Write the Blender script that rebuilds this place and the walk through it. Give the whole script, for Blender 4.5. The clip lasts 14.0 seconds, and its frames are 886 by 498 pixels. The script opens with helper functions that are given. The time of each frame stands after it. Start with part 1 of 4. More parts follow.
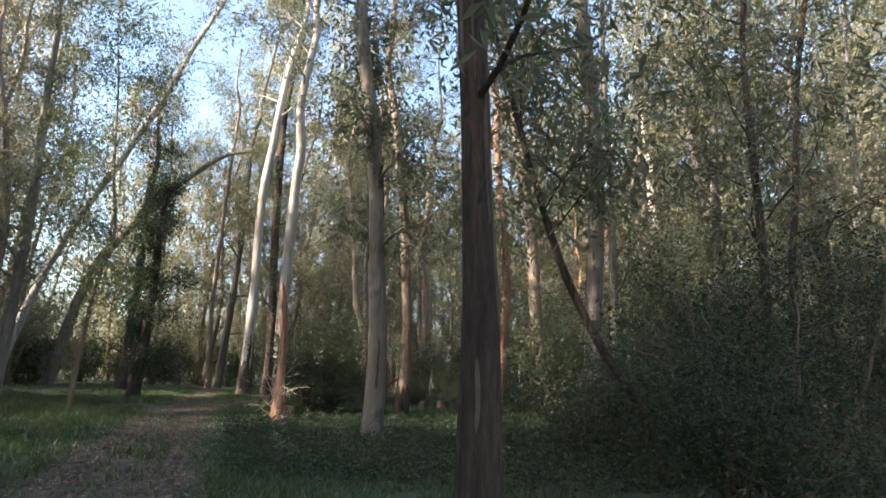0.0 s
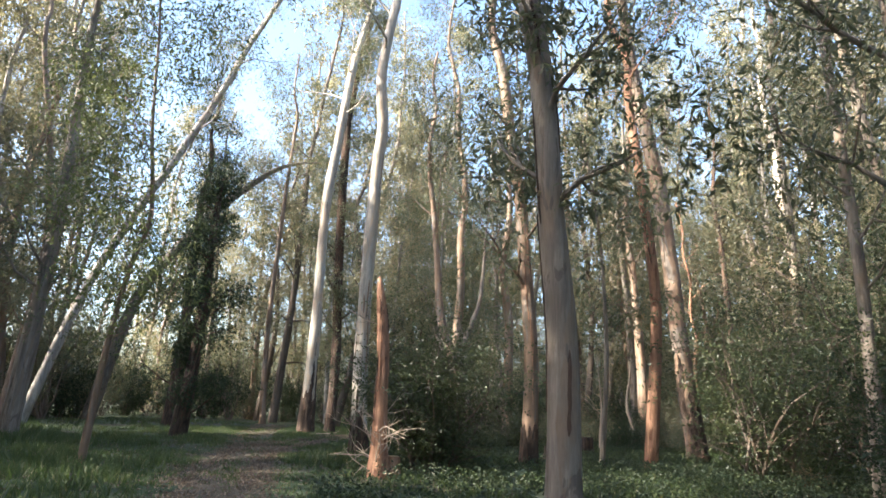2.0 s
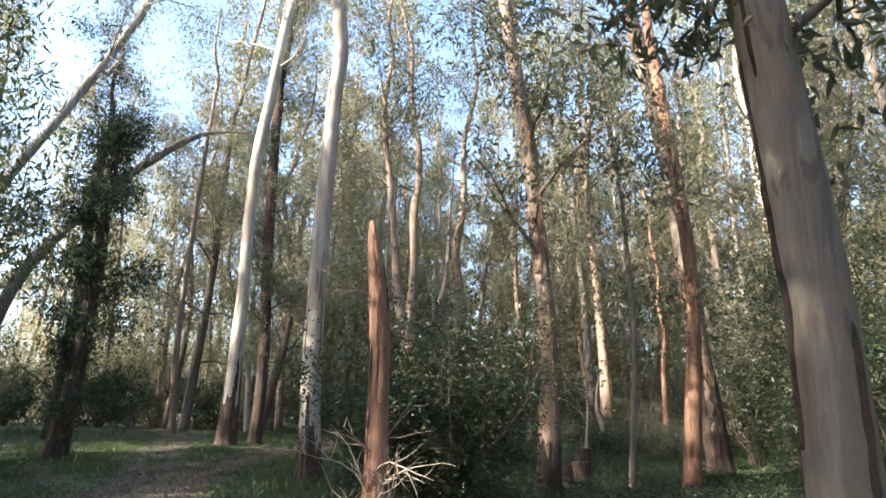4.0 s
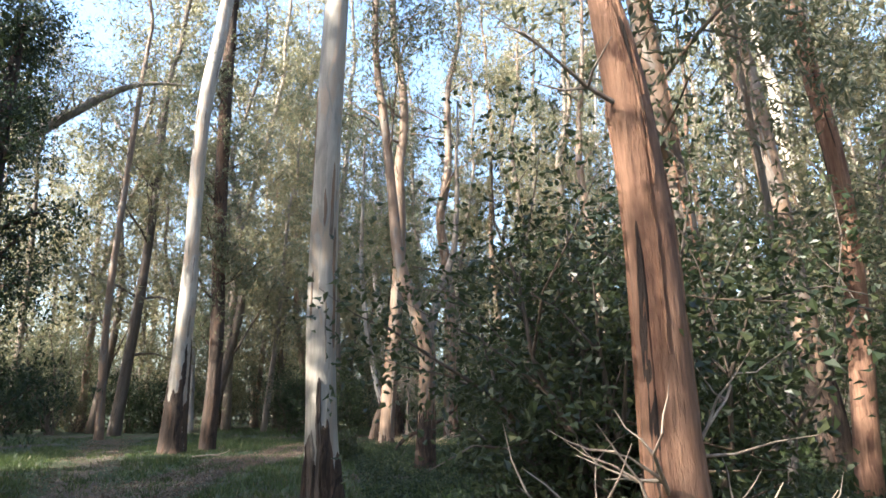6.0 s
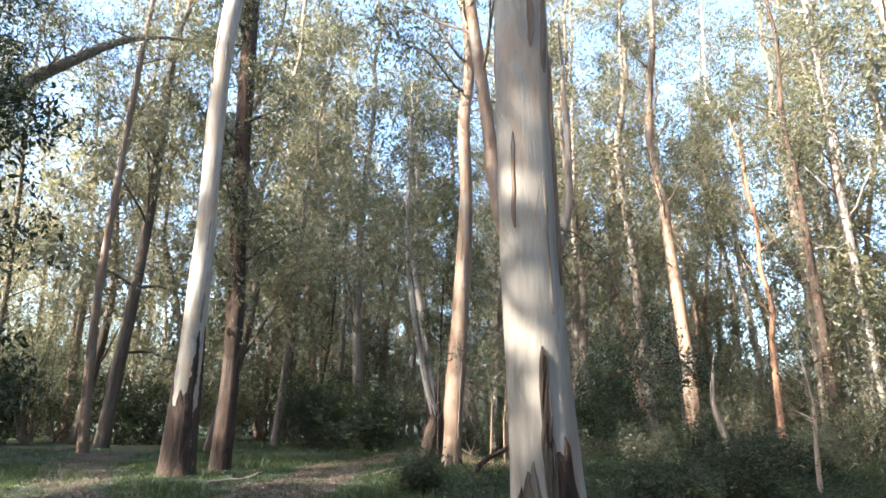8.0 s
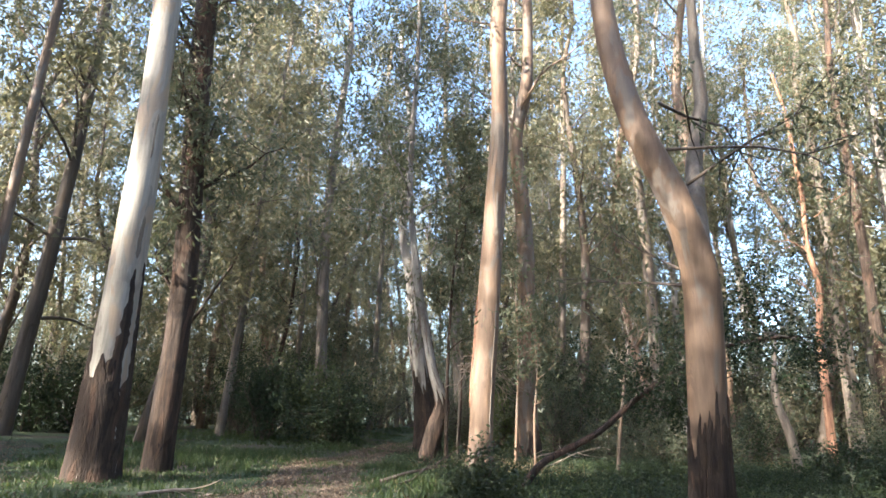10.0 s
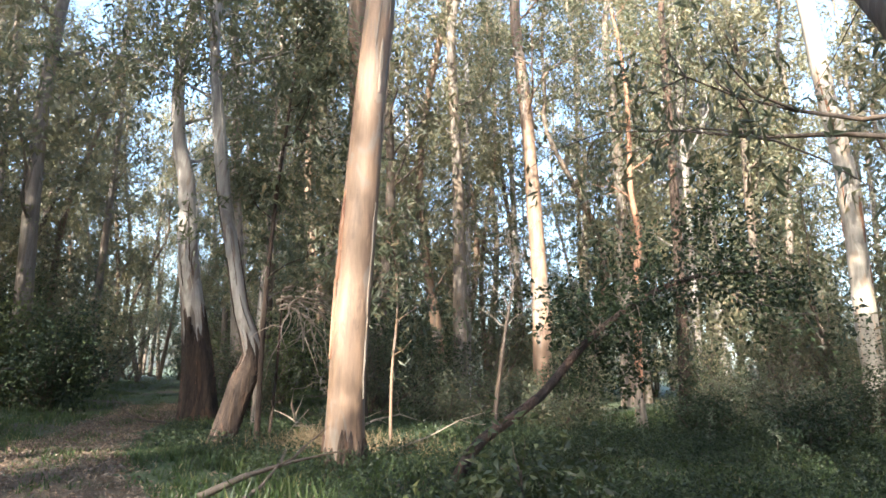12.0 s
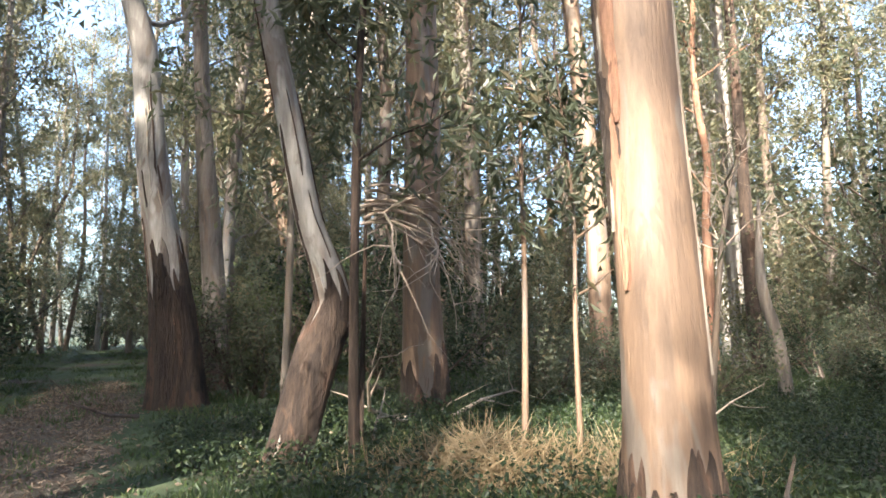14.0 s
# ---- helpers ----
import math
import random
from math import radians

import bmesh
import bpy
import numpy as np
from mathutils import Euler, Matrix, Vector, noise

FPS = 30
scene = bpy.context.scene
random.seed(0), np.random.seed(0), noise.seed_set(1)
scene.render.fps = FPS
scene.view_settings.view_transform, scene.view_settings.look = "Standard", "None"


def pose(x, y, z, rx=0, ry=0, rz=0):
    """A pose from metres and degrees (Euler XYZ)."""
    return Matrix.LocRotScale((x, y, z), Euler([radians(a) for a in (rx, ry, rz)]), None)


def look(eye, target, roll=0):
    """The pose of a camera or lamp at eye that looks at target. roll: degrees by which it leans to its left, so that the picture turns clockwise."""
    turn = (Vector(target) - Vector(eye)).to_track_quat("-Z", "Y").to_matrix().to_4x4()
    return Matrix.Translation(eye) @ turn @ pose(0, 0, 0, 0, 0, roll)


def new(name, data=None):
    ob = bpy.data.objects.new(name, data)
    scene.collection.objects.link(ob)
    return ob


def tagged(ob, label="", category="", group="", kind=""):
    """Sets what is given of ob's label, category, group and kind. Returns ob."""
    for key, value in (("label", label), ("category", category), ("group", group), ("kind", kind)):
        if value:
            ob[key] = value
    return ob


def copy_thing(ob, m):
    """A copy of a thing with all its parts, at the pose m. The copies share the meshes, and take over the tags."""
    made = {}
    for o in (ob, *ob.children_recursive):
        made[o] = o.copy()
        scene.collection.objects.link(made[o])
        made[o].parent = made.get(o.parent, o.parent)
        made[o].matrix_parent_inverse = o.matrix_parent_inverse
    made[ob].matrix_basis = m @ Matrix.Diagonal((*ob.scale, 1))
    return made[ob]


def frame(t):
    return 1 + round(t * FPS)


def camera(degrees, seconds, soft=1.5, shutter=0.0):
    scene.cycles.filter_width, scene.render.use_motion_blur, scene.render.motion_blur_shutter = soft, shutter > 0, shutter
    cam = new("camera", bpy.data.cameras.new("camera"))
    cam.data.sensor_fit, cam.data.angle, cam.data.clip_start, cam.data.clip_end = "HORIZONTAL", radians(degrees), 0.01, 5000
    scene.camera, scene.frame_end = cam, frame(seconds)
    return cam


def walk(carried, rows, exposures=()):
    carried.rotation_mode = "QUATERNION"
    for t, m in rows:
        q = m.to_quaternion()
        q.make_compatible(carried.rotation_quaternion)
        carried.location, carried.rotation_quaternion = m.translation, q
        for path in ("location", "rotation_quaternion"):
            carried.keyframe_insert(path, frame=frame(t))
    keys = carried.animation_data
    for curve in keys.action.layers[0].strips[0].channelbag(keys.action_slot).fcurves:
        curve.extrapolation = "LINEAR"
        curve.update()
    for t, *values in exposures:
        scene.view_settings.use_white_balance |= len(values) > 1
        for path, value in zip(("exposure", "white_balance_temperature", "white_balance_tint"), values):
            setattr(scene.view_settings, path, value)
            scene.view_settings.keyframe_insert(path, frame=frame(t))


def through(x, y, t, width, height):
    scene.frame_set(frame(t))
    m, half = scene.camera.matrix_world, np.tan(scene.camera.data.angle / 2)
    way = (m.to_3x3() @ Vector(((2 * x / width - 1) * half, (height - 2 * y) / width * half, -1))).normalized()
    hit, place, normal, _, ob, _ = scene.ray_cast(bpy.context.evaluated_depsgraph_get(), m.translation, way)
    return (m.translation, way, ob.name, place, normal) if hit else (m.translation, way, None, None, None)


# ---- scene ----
cam = camera(70.3, 14.0, soft=1.6)
SUN, SKY = 4.4, 0.12
EXPOSURES = [(0.0, 2.5, 6200, 9), (1.0, 2.85, 6100, 9), (2.5, 2.7, 6050, 9), (5.5, 2.8, 5900, 9), (7.5, 3.0, 5850, 9), (11.0, 2.85, 5850, 9), (12.0, 2.95, 5900, 9), (14.0, 2.95, 5950, 9)]
PATH = [
    (0, (-0.06, 0.18, 1.2), (-0.064, 2.138, 1.61), 2.2),
    (0.5, (-0.644, 1.522, 1.164), (-0.768, 3.461, 1.638), 4.0),
    (1, (-1.22, 2.842, 1.166), (-1.374, 4.771, 1.669), 4.0),
    (1.5, (-1.788, 4.113, 1.17), (-1.944, 6.04, 1.683), 3.8),
    (2, (-2.292, 5.357, 1.185), (-2.442, 7.286, 1.689), 2.5),
    (2.5, (-2.727, 6.535, 1.249), (-2.844, 8.476, 1.719), 1.3),
    (5, (-4.639, 11.811, 1.447), (-4.387, 13.724, 1.974), 0.9),
    (5.5, (-5.057, 13.045, 1.398), (-4.766, 14.956, 1.91), -0.1),
    (6, (-5.5, 14.256, 1.347), (-5.208, 16.173, 1.837), -0.3),
    (6.5, (-5.912, 15.537, 1.33), (-5.613, 17.458, 1.801), 0.0),
    (7, (-6.314, 16.84, 1.247), (-6.004, 18.755, 1.732), 0.7),
    (7.5, (-6.717, 17.986, 1.308), (-6.406, 19.896, 1.814), 0.7),
    (8, (-7.087, 19.232, 1.295), (-6.782, 21.136, 1.824), 0.6),
    (10.5, (-8.107, 25.188, 1.163), (-7.503, 27.028, 1.661), 2.2),
    (11, (-8.158, 26.537, 1.175), (-7.37, 28.312, 1.654), 1.6),
    (11.5, (-8.186, 27.8, 1.205), (-7.17, 29.468, 1.634), -1.1),
    (12, (-8.188, 28.964, 1.218), (-6.969, 30.502, 1.601), 1.2),
    (12.5, (-8.137, 30.239, 1.309), (-6.798, 31.679, 1.674), 1.6),
    (13, (-8.006, 31.625, 1.268), (-6.617, 33.019, 1.628), 1.3),
    (13.5, (-7.839, 33.075, 1.129), (-6.419, 34.446, 1.449), 0.5),
    (14, (-7.571, 34.403, 1.105), (-6.138, 35.772, 1.374), -0.3),
]
walk(cam, [(t, look(eye, target, roll)) for t, eye, target, roll in PATH], EXPOSURES)

# ---- world and sun ----
SUN_FROM, SUN_UP = (-0.90, -0.44), 28.0
world = bpy.data.worlds.new("world")
scene.world = world
world.use_nodes = True
sky = world.node_tree.nodes.new("ShaderNodeTexSky")
sky.sky_type, sky.sun_disc = "NISHITA", False
sky.sun_elevation, sky.sun_rotation = radians(SUN_UP), math.atan2(SUN_FROM[0], SUN_FROM[1])
sky.air_density, sky.dust_density, sky.ozone_density = 1.0, 3.0, 1.0
background = world.node_tree.nodes["Background"]
background.inputs["Strength"].default_value = SKY
world.node_tree.links.new(sky.outputs["Color"], background.inputs["Color"])
sun_data = bpy.data.lights.new("sun", "SUN")
sun_data.energy, sun_data.angle, sun_data.color = SUN, radians(0.6), (1.0, 0.88, 0.71)
sun = new("sun", sun_data)
sun.matrix_world = look((0, 0, 40), (-30 * SUN_FROM[0], -30 * SUN_FROM[1], 40 - 30 * math.tan(radians(SUN_UP))))

# ---- materials ----
def blank(name):
    m = bpy.data.materials.new(name)
    m.use_nodes = True
    m.node_tree.nodes.clear()
    return m, m.node_tree.nodes, m.node_tree.links


def ramp(nodes, links, source, stops):
    r = nodes.new("ShaderNodeValToRGB")
    while len(r.color_ramp.elements) < len(stops):
        r.color_ramp.elements.new(0.5)
    for e, (at, colour) in zip(r.color_ramp.elements, stops):
        e.position, e.color = at, (*colour, 1)
    links.new(source, r.inputs["Fac"])
    return r.outputs["Color"]


def mapped(nodes, links, scale, kind="Object"):
    co, mp = nodes.new("ShaderNodeTexCoord"), nodes.new("ShaderNodeMapping")
    links.new(co.outputs[kind], mp.inputs["Vector"])
    mp.inputs["Scale"].default_value = scale
    return mp.outputs["Vector"]


def noisy(nodes, links, vector, scale, detail=4.0, rough=0.6, twist=0.0):
    n = nodes.new("ShaderNodeTexNoise")
    links.new(vector, n.inputs["Vector"])
    n.inputs["Scale"].default_value, n.inputs["Detail"].default_value = scale, detail
    n.inputs["Roughness"].default_value, n.inputs["Distortion"].default_value = rough, twist
    return n.outputs["Fac"]


def mixed(nodes, links, a, b, fac, how="MIX"):
    m = nodes.new("ShaderNodeMix")
    m.data_type, m.blend_type = "RGBA", how
    for value, socket in ((fac, m.inputs["Factor"]), (a, m.inputs["A"]), (b, m.inputs["B"])):
        if isinstance(value, (int, float)):
            socket.default_value = value
        elif isinstance(value, tuple):
            socket.default_value = (*value, 1)
        else:
            links.new(value, socket)
    return m.outputs["Result"]


def bark(name, light, dark, patch, rough=0.75, fibre=0.5, relief=0.02):
    """Gum bark: long vertical streaks, large peeled blotches and fine fibre."""
    m, nodes, links = blank(name)
    out, p = nodes.new("ShaderNodeOutputMaterial"), nodes.new("ShaderNodeBsdfPrincipled")
    links.new(p.outputs[0], out.inputs[0])
    streak = noisy(nodes, links, mapped(nodes, links, (7, 7, 0.7)), 1.0, 6, 0.65, 0.4)
    blotch = noisy(nodes, links, mapped(nodes, links, (2.2, 2.2, 0.55)), 1.0, 3, 0.55, 1.2)
    fine = noisy(nodes, links, mapped(nodes, links, (38, 38, 5)), 1.0, 5, 0.7)
    base = ramp(nodes, links, streak, [(0.34, dark), (0.5, tuple((a + b) / 2 for a, b in zip(light, dark))), (0.64, light)])
    flag = ramp(nodes, links, blotch, [(0.52, (0, 0, 0)), (0.57, (1, 1, 1))])
    base = mixed(nodes, links, base, patch, flag)
    shed = noisy(nodes, links, mapped(nodes, links, (3.4, 3.4, 0.9)), 1.3, 4, 0.6, 0.8)
    base = mixed(nodes, links, base, dark, ramp(nodes, links, shed, [(0.58, (0, 0, 0)), (0.61, (0.85,) * 3)]))
    grain = ramp(nodes, links, fine, [(0.25, (1 - fibre,) * 3), (0.7, (1.0,) * 3)])
    links.new(mixed(nodes, links, base, grain, 0.8, "MULTIPLY"), p.inputs["Base Color"])
    p.inputs["Roughness"].default_value = rough
    add = nodes.new("ShaderNodeMath")
    links.new(streak, add.inputs[0]), links.new(fine, add.inputs[1])
    bump = nodes.new("ShaderNodeBump")
    bump.inputs["Strength"].default_value, bump.inputs["Distance"].default_value = 0.9, relief
    links.new(add.outputs[0], bump.inputs["Height"])
    links.new(bump.outputs[0], p.inputs["Normal"])
    return m


def foliage(name, stops, gloss=0.35, through=0.35, warm=(0.20, 0.24, 0.05)):
    """Thin leaves: each leaf its own tint, light shines through."""
    m, nodes, links = blank(name)
    out, p = nodes.new("ShaderNodeOutputMaterial"), nodes.new("ShaderNodeBsdfPrincipled")
    t, mix, geo = nodes.new("ShaderNodeBsdfTranslucent"), nodes.new("ShaderNodeMixShader"), nodes.new("ShaderNodeNewGeometry")
    colour = ramp(nodes, links, geo.outputs["Random Per Island"], stops)
    drift = noisy(nodes, links, mapped(nodes, links, (0.5, 0.5, 0.5)), 1.0, 2)
    shade = ramp(nodes, links, drift, [(0.3, (0.7, 0.75, 0.75)), (0.7, (1.15, 1.08, 0.9))])
    colour = mixed(nodes, links, colour, shade, 0.7, "MULTIPLY")
    links.new(colour, p.inputs["Base Color"])
    links.new(mixed(nodes, links, colour, warm, 0.5), t.inputs["Color"])
    p.inputs["Roughness"].default_value = gloss
    mix.inputs[0].default_value = through
    links.new(p.outputs[0], mix.inputs[1]), links.new(t.outputs[0], mix.inputs[2]), links.new(mix.outputs[0], out.inputs[0])
    return m


PALE = bark("pale_gum_bark", (0.47, 0.42, 0.35), (0.27, 0.24, 0.205), (0.40, 0.31, 0.23), 0.6, 0.25, 0.008)
GREY = bark("grey_gum_bark", (0.28, 0.235, 0.19), (0.125, 0.098, 0.077), (0.21, 0.155, 0.11), 0.7, 0.4, 0.012)
TAN = bark("tan_gum_bark", (0.265, 0.17, 0.108), (0.14, 0.092, 0.062), (0.2, 0.16, 0.128), 0.65, 0.3, 0.01)
RED = bark("red_fibrous_bark", (0.50, 0.28, 0.175), (0.19, 0.09, 0.055), (0.38, 0.20, 0.12), 0.85, 0.6, 0.035)
DARK = bark("dark_rough_bark", (0.115, 0.075, 0.052), (0.04, 0.026, 0.019), (0.14, 0.082, 0.054), 0.9, 0.8, 0.07)
WOOD = bark("dry_dead_wood", (0.48, 0.39, 0.31), (0.28, 0.21, 0.16), (0.36, 0.29, 0.22), 0.85, 0.4, 0.01)
ASH = bark("ash_grey_gum_bark", (0.40, 0.37, 0.335), (0.24, 0.21, 0.185), (0.20, 0.16, 0.13), 0.7, 0.35, 0.012)
TWIG = bark("brown_twig_bark", (0.17, 0.13, 0.10), (0.08, 0.06, 0.045), (0.13, 0.09, 0.06), 0.8, 0.4, 0.01)
CUT = bark("cut_wood_face", (0.55, 0.38, 0.22), (0.38, 0.24, 0.13), (0.48, 0.33, 0.2), 0.8, 0.3, 0.004)
GUM_LEAF = foliage("gum_leaves", [(0.0, (0.06, 0.075, 0.05)), (0.5, (0.105, 0.12, 0.08)), (0.85, (0.17, 0.175, 0.12)), (1.0, (0.27, 0.20, 0.12))], 0.42, 0.45, (0.22, 0.22, 0.09))
# Woods leaves: paler and warmer than GUM_LEAF, sunlight and haze put into the colour
LIT_FAR_LEAF = foliage("sunlit_hazed_gum_leaves", [(0.0, (0.09, 0.10, 0.07)), (0.6, (0.18, 0.18, 0.12)), (1.0, (0.32, 0.27, 0.18))], 0.5, 0.5, (0.34, 0.30, 0.14))
SHRUB_LEAF = foliage("shrub_leaves", [(0.0, (0.014, 0.026, 0.012)), (0.6, (0.032, 0.052, 0.022)), (1.0, (0.075, 0.095, 0.04))], 0.55, 0.3, (0.06, 0.085, 0.025))
OLIVE_LEAF = foliage("olive_shrub_leaves", [(0.0, (0.022, 0.034, 0.016)), (0.6, (0.048, 0.066, 0.03)), (1.0, (0.12, 0.13, 0.06))], 0.42, 0.4, (0.12, 0.14, 0.045))
LIME_LEAF = foliage("young_green_leaves", [(0.0, (0.06, 0.08, 0.03)), (0.6, (0.11, 0.135, 0.05)), (1.0, (0.19, 0.205, 0.08))], 0.45, 0.4, (0.17, 0.19, 0.06))
PALE_LEAF = foliage("pale_weed_leaves", [(0.0, (0.12, 0.15, 0.10)), (0.6, (0.20, 0.23, 0.16)), (1.0, (0.30, 0.32, 0.24))], 0.5, 0.3, (0.2, 0.23, 0.12))
GRASS = foliage("grass_blades", [(0.0, (0.028, 0.05, 0.017)), (0.6, (0.05, 0.082, 0.027)), (0.92, (0.09, 0.118, 0.042)), (1.0, (0.28, 0.23, 0.13))], 0.5, 0.35, (0.13, 0.19, 0.04))
STRAW = foliage("dry_straw", [(0.0, (0.14, 0.10, 0.06)), (0.6, (0.25, 0.185, 0.11)), (1.0, (0.36, 0.28, 0.18))], 0.7, 0.2, (0.4, 0.3, 0.15))
LITTER = foliage("fallen_leaves_and_bark", [(0.0, (0.07, 0.048, 0.035)), (0.5, (0.16, 0.11, 0.08)), (1.0, (0.30, 0.23, 0.18))], 0.7, 0.1, (0.3, 0.2, 0.1))


def earth():
    m, nodes, links = blank("forest_floor")
    out, p = nodes.new("ShaderNodeOutputMaterial"), nodes.new("ShaderNodeBsdfPrincipled")
    links.new(p.outputs[0], out.inputs[0])
    co = mapped(nodes, links, (1, 1, 1))
    large, mid, fine = noisy(nodes, links, co, 0.35, 4), noisy(nodes, links, co, 3.0, 5), noisy(nodes, links, co, 30.0, 5, 0.7)
    turf = ramp(nodes, links, mid, [(0.3, (0.022, 0.036, 0.012)), (0.55, (0.042, 0.065, 0.022)), (0.75, (0.085, 0.085, 0.04))])
    soil = ramp(nodes, links, fine, [(0.3, (0.03, 0.022, 0.015)), (0.6, (0.075, 0.055, 0.038)), (0.8, (0.15, 0.115, 0.08))])
    flag = ramp(nodes, links, large, [(0.50, (0, 0, 0)), (0.62, (1, 1, 1))])
    links.new(mixed(nodes, links, turf, soil, flag), p.inputs["Base Color"])
    p.inputs["Roughness"].default_value = 0.95
    bump = nodes.new("ShaderNodeBump")
    bump.inputs["Strength"].default_value, bump.inputs["Distance"].default_value = 0.8, 0.05
    links.new(fine, bump.inputs["Height"]), links.new(bump.outputs[0], p.inputs["Normal"])
    return m


def track_soil():
    m, nodes, links = blank("littered_track_soil")
    out, p = nodes.new("ShaderNodeOutputMaterial"), nodes.new("ShaderNodeBsdfPrincipled")
    links.new(p.outputs[0], out.inputs[0])
    co = mapped(nodes, links, (1, 1, 1))
    mid, fine = noisy(nodes, links, co, 2.0, 5), noisy(nodes, links, co, 26.0, 6, 0.75)
    a = ramp(nodes, links, fine, [(0.3, (0.05, 0.038, 0.028)), (0.55, (0.12, 0.088, 0.065)), (0.75, (0.24, 0.185, 0.145))])
    b = ramp(nodes, links, mid, [(0.35, (0.7, 0.8, 0.6)), (0.7, (1.0, 0.95, 0.9))])
    links.new(mixed(nodes, links, a, b, 0.8, "MULTIPLY"), p.inputs["Base Color"])
    p.inputs["Roughness"].default_value = 0.95
    bump = nodes.new("ShaderNodeBump")
    bump.inputs["Distance"].default_value = 0.04
    links.new(fine, bump.inputs["Height"]), links.new(bump.outputs[0], p.inputs["Normal"])
    return m


EARTH, TRACK = earth(), track_soil()

# ---- mesh helpers ----
rng = np.random.default_rng(7)


def quads(name, verts, faces, material, smooth=False):
    """One mesh from an array of places and an array of faces with equal corners."""
    me = bpy.data.meshes.new(name)
    me.vertices.add(len(verts))
    me.vertices.foreach_set("co", np.asarray(verts, np.float32).ravel())
    k = np.shape(faces)[1]
    me.loops.add(k * len(faces))
    me.loops.foreach_set("vertex_index", np.asarray(faces, np.int32).ravel())
    me.polygons.add(len(faces))
    me.polygons.foreach_set("loop_start", np.arange(0, k * len(faces), k, dtype=np.int32))
    me.polygons.foreach_set("use_smooth", np.full(len(faces), smooth))
    me.materials.append(material)
    me.update(calc_edges=True)
    return me


def part(name, me, parent, label=""):
    ob = new(name, me)
    ob.parent = parent
    return tagged(ob, label=label)


def thing(name, place, label, category, group="", kind=""):
    ob = new(name)
    ob.location = place
    return tagged(ob, label, category, group, kind)


def unit(v):
    return v / np.maximum(np.linalg.norm(v, axis=-1, keepdims=True), 1e-9)


def smooth_line(points, step):
    """A Catmull-Rom line through rows of numbers, resampled about every step metres."""
    p = np.asarray(points, float)
    p = np.vstack([2 * p[0] - p[1], p, 2 * p[-1] - p[-2]])
    rows = []
    for a, b, c, d in zip(p, p[1:], p[2:], p[3:]):
        n = max(2, int(np.linalg.norm((c - b)[:3]) / step))
        for u in np.arange(n) / n:
            rows.append(0.5 * (2 * b + (c - a) * u + (2 * a - 5 * b + 4 * c - d) * u**2 + (3 * b - a - 3 * c + d) * u**3))
    return np.array(rows + [p[-2]])


def frame_of(line):
    """Two directions across a line at each of its rows, carried along without twisting; on an upright line the first is +x, the second +y."""
    way = unit(np.gradient(line[:, :3], axis=0))
    u = np.array([1.0, 0, 0]) if abs(way[0, 0]) < 0.85 else np.array([0, 1.0, 0])
    rows = []
    for w in way:
        u = u - w * (u @ w)
        u = u / max(np.sqrt(u @ u), 1e-9)
        rows.append(u)
    u = np.array(rows)
    return u, np.cross(way, u)


def skin_radius(line, a, rough, seed, flare):
    """The uneven radius of a trunk at angles a (one row of angles for each row of the line)."""
    h, far = line[:, 2:3], line[:, 3:4] * np.ones_like(a)
    if rough:
        far = far * (1 + rough * (np.sin(3 * a + seed + 0.5 * h) * 0.5 + np.sin(5 * a - 0.9 * h + 2 * seed) * 0.3 + np.sin(2 * a + 1.7 * h + seed) * 0.4 + np.sin(9 * a + 0.4 * h) * 0.2))
        far = far * (1 + flare * np.exp(-np.maximum(h, 0) / 0.3) * (0.5 + 0.5 * np.sin(5 * a + seed)))
    return far


def tube(line, sides, rough=0.0, seed=0.0, flare=0.0):
    """Rings round a line of rows (x, y, z, radius), with an uneven, ridged skin and buttressed foot."""
    u, v = frame_of(line)
    a = np.tile(np.linspace(0, 2 * np.pi, sides, endpoint=False), (len(line), 1))
    far = skin_radius(line, a, rough, seed, flare)
    verts = line[:, None, :3] + far[..., None] * (np.cos(a)[..., None] * u[:, None] + np.sin(a)[..., None] * v[:, None])
    n = len(line)
    i, j = np.meshgrid(np.arange(n - 1), np.arange(sides), indexing="ij")
    k = (j + 1) % sides
    faces = np.stack([i * sides + j, i * sides + k, (i + 1) * sides + k, (i + 1) * sides + j], -1).reshape(-1, 4)
    return verts.reshape(-1, 3), faces


